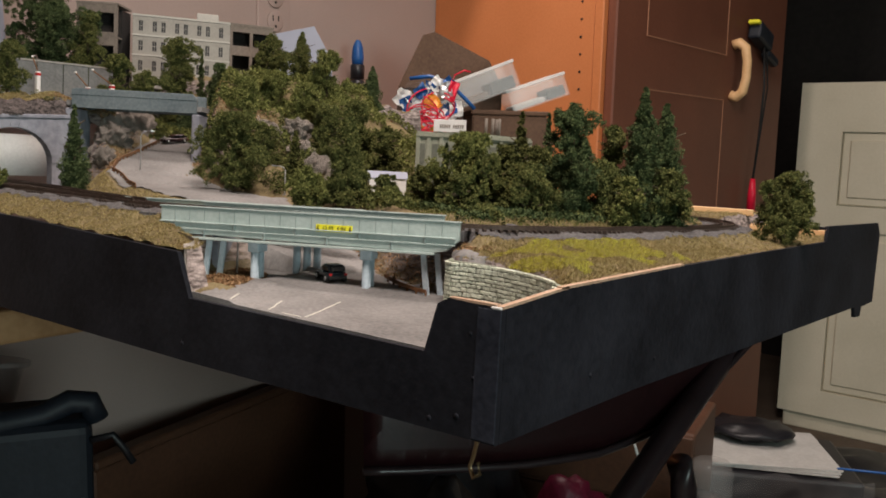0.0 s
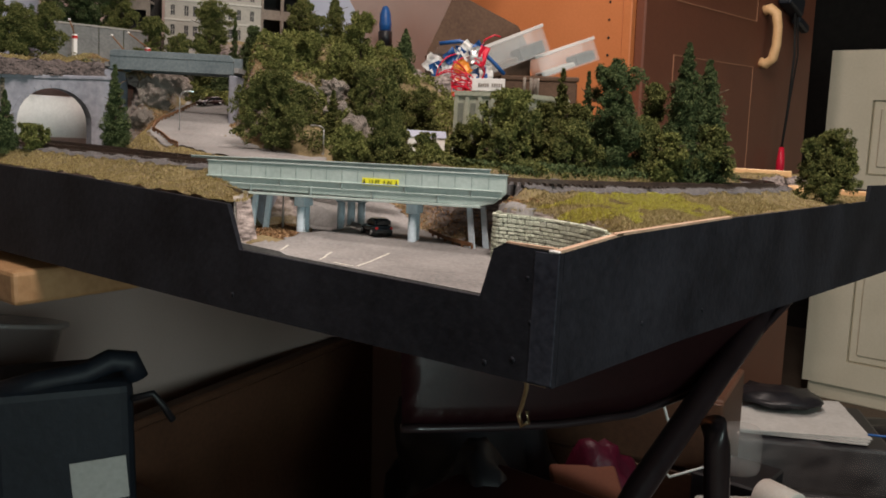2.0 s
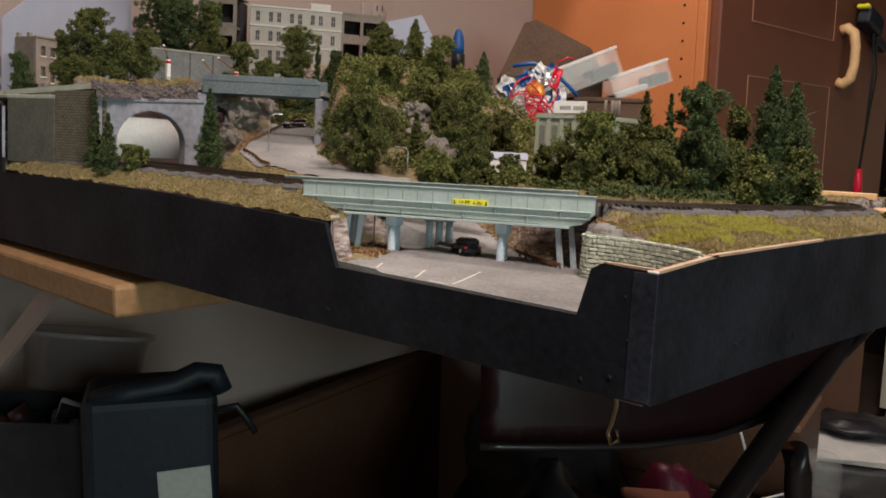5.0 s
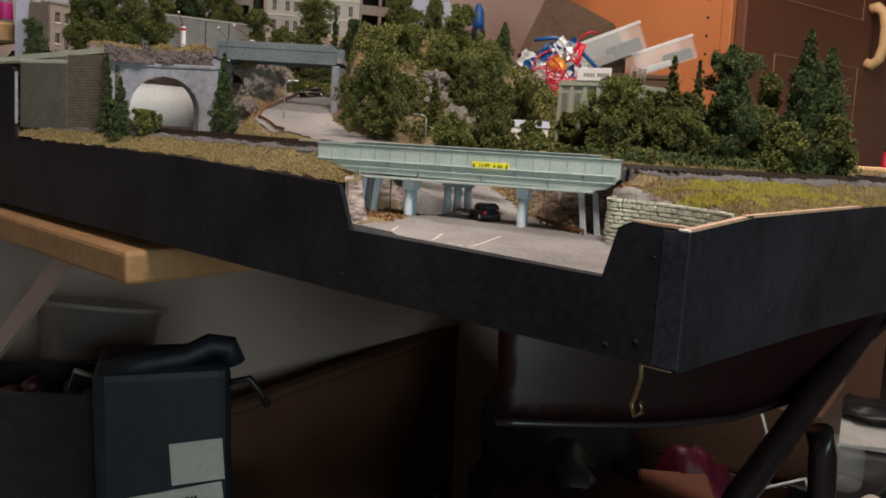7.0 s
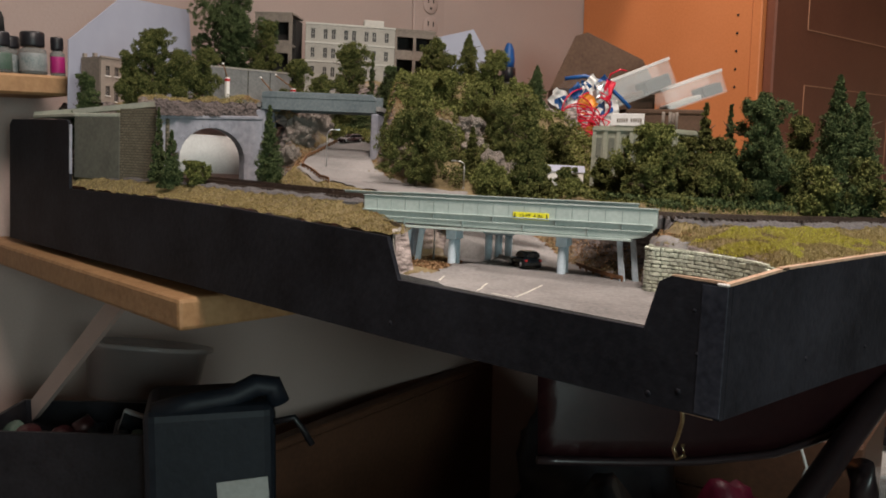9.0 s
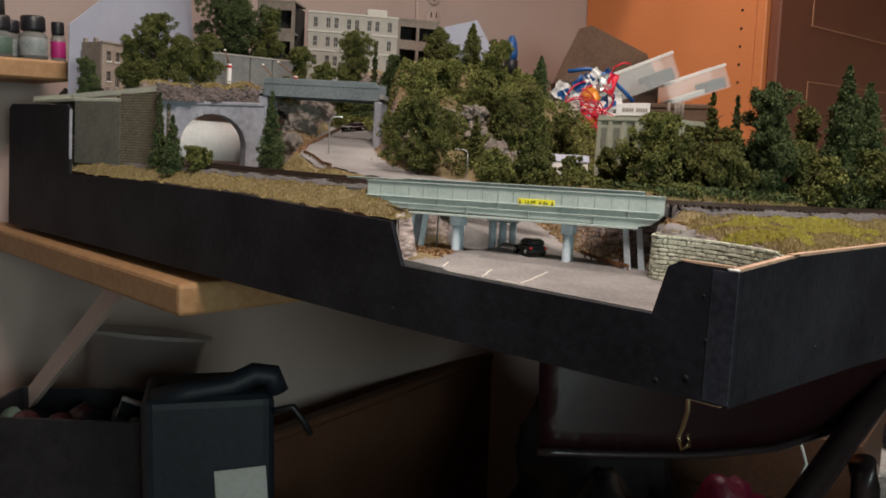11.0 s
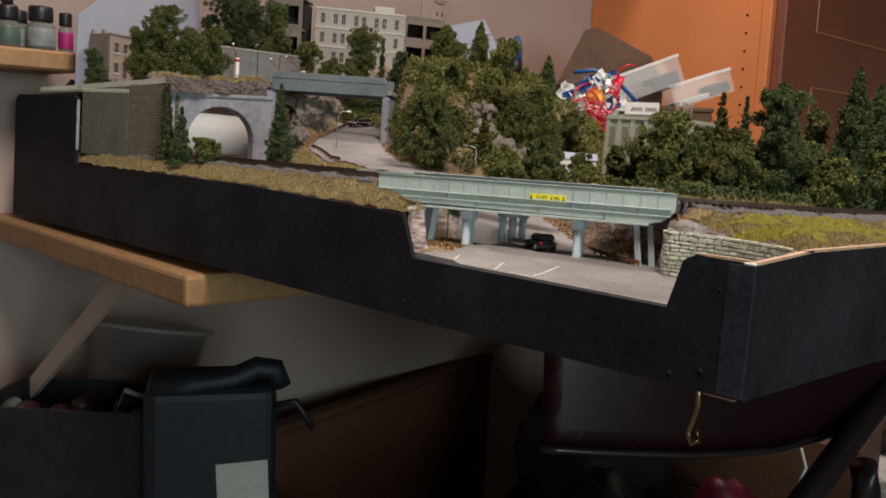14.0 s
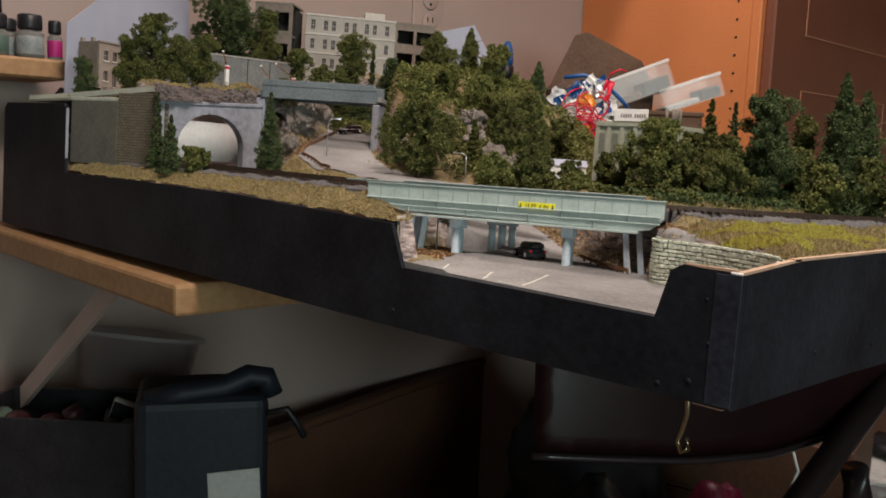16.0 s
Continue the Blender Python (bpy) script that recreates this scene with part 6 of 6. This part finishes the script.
# heap of storage beyond the chair
crate = thing("storage_box", "large clear box of grey parts with a white sheet on it", "storage box", pose(-0.275, 1.235, 0.0, 0, 0, 28))
part("base_box", box((-0.16, -0.12, 0.0), (0.16, 0.12, 0.25), 0.004), M["black_plastic"], crate)
part("case", box((-0.15, -0.11, 0.251), (0.15, 0.11, 0.335), 0.006, seg=2), M["black_plastic"], crate)
wrap = bmesh.new()
bmesh.ops.create_grid(wrap, x_segments=46, y_segments=14, size=0.5)
for v_ in wrap.verts:
    d = noise.noise_vector(Vector((v_.co.x * 9, v_.co.y * 5, 1.7)))
    v_.co = Vector((v_.co.x * 0.32, -0.118 - 0.010 * abs(d.x) - 0.012 * (0.5 - v_.co.y), 0.285 + v_.co.y * 0.115 + 0.008 * d.z))
for f_ in wrap.faces:
    f_.smooth = True
part("wrap", wrap, M["wrap"], crate, "crinkled clear wrapping film")
for k in range(3):
    part("sheet", box((-0.125, -0.095, 0.3380 + 0.0032 * k), (0.115, 0.095, 0.3405 + 0.0032 * k), m=pose(0, 0, 0, 0, 0, 2.5 * k - 2)), M["paper"], crate, "white paper sheet")
# dark heap on the sheets, a tangled bag rather than cloth
lump = bmesh.new()
bmesh.ops.create_icosphere(lump, subdivisions=3, radius=1)
for v_ in lump.verts:
    v_.co = Vector((v_.co.x * 0.075, v_.co.y * 0.060, 0.353 + v_.co.z * 0.014)) + v_.co * noise.noise(v_.co * 3) * 0.012
for f_ in lump.faces:
    f_.smooth = True
solid("dark_bag_heap", lump, M["black_plastic"], "dark tangled bag heaped on the paper sheets", "rag", pose(-0.302, 1.270, 0.012, 0, 0, 28))
pinkbag = bmesh.new()
bmesh.ops.create_icosphere(pinkbag, subdivisions=4, radius=1)
for v_ in pinkbag.verts:
    v_.co = Vector((v_.co.x * 0.07, v_.co.y * 0.05, v_.co.z * 0.205 + 0.205)) + v_.co * (noise.noise(v_.co * 2.5) * 0.03 + abs(noise.noise(v_.co * 6)) * 0.02)
for f_ in pinkbag.faces:
    f_.smooth = True
solid("magenta_bag", pinkbag, M["pink"], "crumpled magenta bag behind the chair", "bag", pose(-0.36, 0.72, 0.0, 0, 0, 30))
plank = thing("leaning_board", "brown wooden board lying on the clutter", "board", pose(-0.31, 0.60, 0.0))
part("board", box((-0.16, -0.04, 0.362), (0.17, 0.05, 0.377), 0.003, m=pose(0, 0, 0, 0, 8, -52)), M["cab_door"], plank)
part("trestle", box((-0.05, -0.03, 0.0), (0.05, 0.03, 0.35), 0.003), M["brown_panel"], plank)
wbox = thing("white_carton", "white open carton with a roll of tape on it", "carton", pose(-0.145, 0.80, 0, 0, 0, 40))
part("body", box((-0.09, -0.06, 0.0), (0.09, 0.06, 0.355), 0.003), M["paper"], wbox)
roll = thing("tape_roll", "wide roll of white tape lying on its side", "tape roll", pose(-0.140, 0.79, 0.3785, 90, 0, 68))
part("tape", lathe([(0.014, -0.026), (0.0222, -0.026), (0.023, -0.024), (0.023, 0.024), (0.0222, 0.026), (0.014, 0.026), (0.014, -0.026)], 28), M["tape"], roll)
part("core", lathe([(0.0122, -0.0255), (0.0138, -0.0255), (0.0138, 0.0255), (0.0122, 0.0255), (0.0122, -0.0255)], 28), M["cardboard"], roll)
blackbag = bmesh.new()
bmesh.ops.create_icosphere(blackbag, subdivisions=4, radius=1)
for v_ in blackbag.verts:
    v_.co = Vector((v_.co.x * 0.10, v_.co.y * 0.08, v_.co.z * 0.20 + 0.20)) + v_.co * noise.noise(v_.co * 2.1) * 0.03
for f_ in blackbag.faces:
    f_.smooth = True
solid("black_bag", blackbag, M["black_plastic"], "slack black bag beside the storage box", "bag", pose(0.03, 0.98, 0.015, 0, 0, 10))
jar = thing("clear_jar", "clear plastic jar beside the storage box", "jar", pose(-0.235, 0.90, 0))
part("stand", box((-0.05, -0.05, 0), (0.05, 0.05, 0.36), 0.003), M["black_plastic"], jar)
part("body", lathe([(0, 0.361), (0.028, 0.361), (0.031, 0.368), (0.031, 0.41), (0.026, 0.425), (0.0, 0.426)], 24), M["clear"], jar)
coil = thing("white_cable", "thin white cable looped over the clutter", "cable", pose(-0.30, 0.72, 0))
part("cable_loop", tube([(0.0, 0.0, 0.49), (0.02, 0.0, 0.51), (0.035, 0.0, 0.47), (0.02, 0.0, 0.42), (0.04, 0.0, 0.40), (0.08, 0.02, 0.42), (0.10, 0.03, 0.36)], 0.002, 6), M["white"], coil)
blue_pen = thing("blue_pen", "thin blue pen lying on the black bag", "pen", pose(-0.045, 1.02, 0.425, 0, 88, 20))
part("barrel", lathe([(0, -0.05), (0.0018, -0.048), (0.0018, 0.05), (0, 0.052)], 10), M["blue"], blue_pen)

# dark clutter in the gap below the table
def slack_bag(name, label, material, x, y, sx, sy, h, seed):
    bm = bmesh.new()
    bmesh.ops.create_icosphere(bm, subdivisions=4, radius=1)
    for v_ in bm.verts:
        n1 = noise.noise(v_.co * 2.0 + Vector((seed, 0, 0))) + 0.5 * noise.noise(v_.co * 5.0 + Vector((0, seed, 0)))
        v_.co = Vector((v_.co.x * sx, v_.co.y * sy, max(0.0, h / 2 + v_.co.z * h / 2))) + Vector((v_.co.x, v_.co.y, 0.4 * v_.co.z * (v_.co.z > -0.6))) * n1 * 0.05
    for f_ in bm.faces:
        f_.smooth = True
    solid(name, bm, material, label, "bag", pose(x, y, 0.001))


slack_bag("black_bag", "large slack black bag under the table", M["black_plastic"], -0.60, 0.72, 0.14, 0.12, 0.52, 3.0)
slack_bag("black_bag", "crumpled black bag beside the chair", M["black_plastic"], -0.42, 0.52, 0.07, 0.07, 0.46, 9.0)
slack_bag("clear_bag", "crumpled clear plastic bag in the dark corner", M["clear"], -0.50, 0.36, 0.06, 0.06, 0.40, 5.0)
# filler crate, added to keep the space below the table dark
chest = thing("filler_crate", "dark brown filler crate added against the cabinet", "crate", pose(-0.44, 0.96, 0, 0, 0, 12))
for z in (0.0, 0.115, 0.23, 0.345):
    part("board", box((-0.16, -0.10, z), (0.16, -0.088, z + 0.108), 0.002), M["brown_panel"], chest)
part("crate_core", box((-0.16, -0.087, 0.0), (0.16, 0.10, 0.455), 0.003), M["brown_panel"], chest)
slack_bag("black_bag", "slack black bag beyond the storage box", M["black_plastic"], -0.10, 1.48, 0.20, 0.16, 0.22, 12.0)
slack_bag("black_bag", "low black bag by the cream cupboard", M["black_plastic"], -0.28, 1.95, 0.26, 0.20, 0.11, 15.0)
slack_bag("black_bag", "low black bag by the cream cupboard", M["black_plastic"], 0.16, 1.80, 0.22, 0.22, 0.14, 18.0)
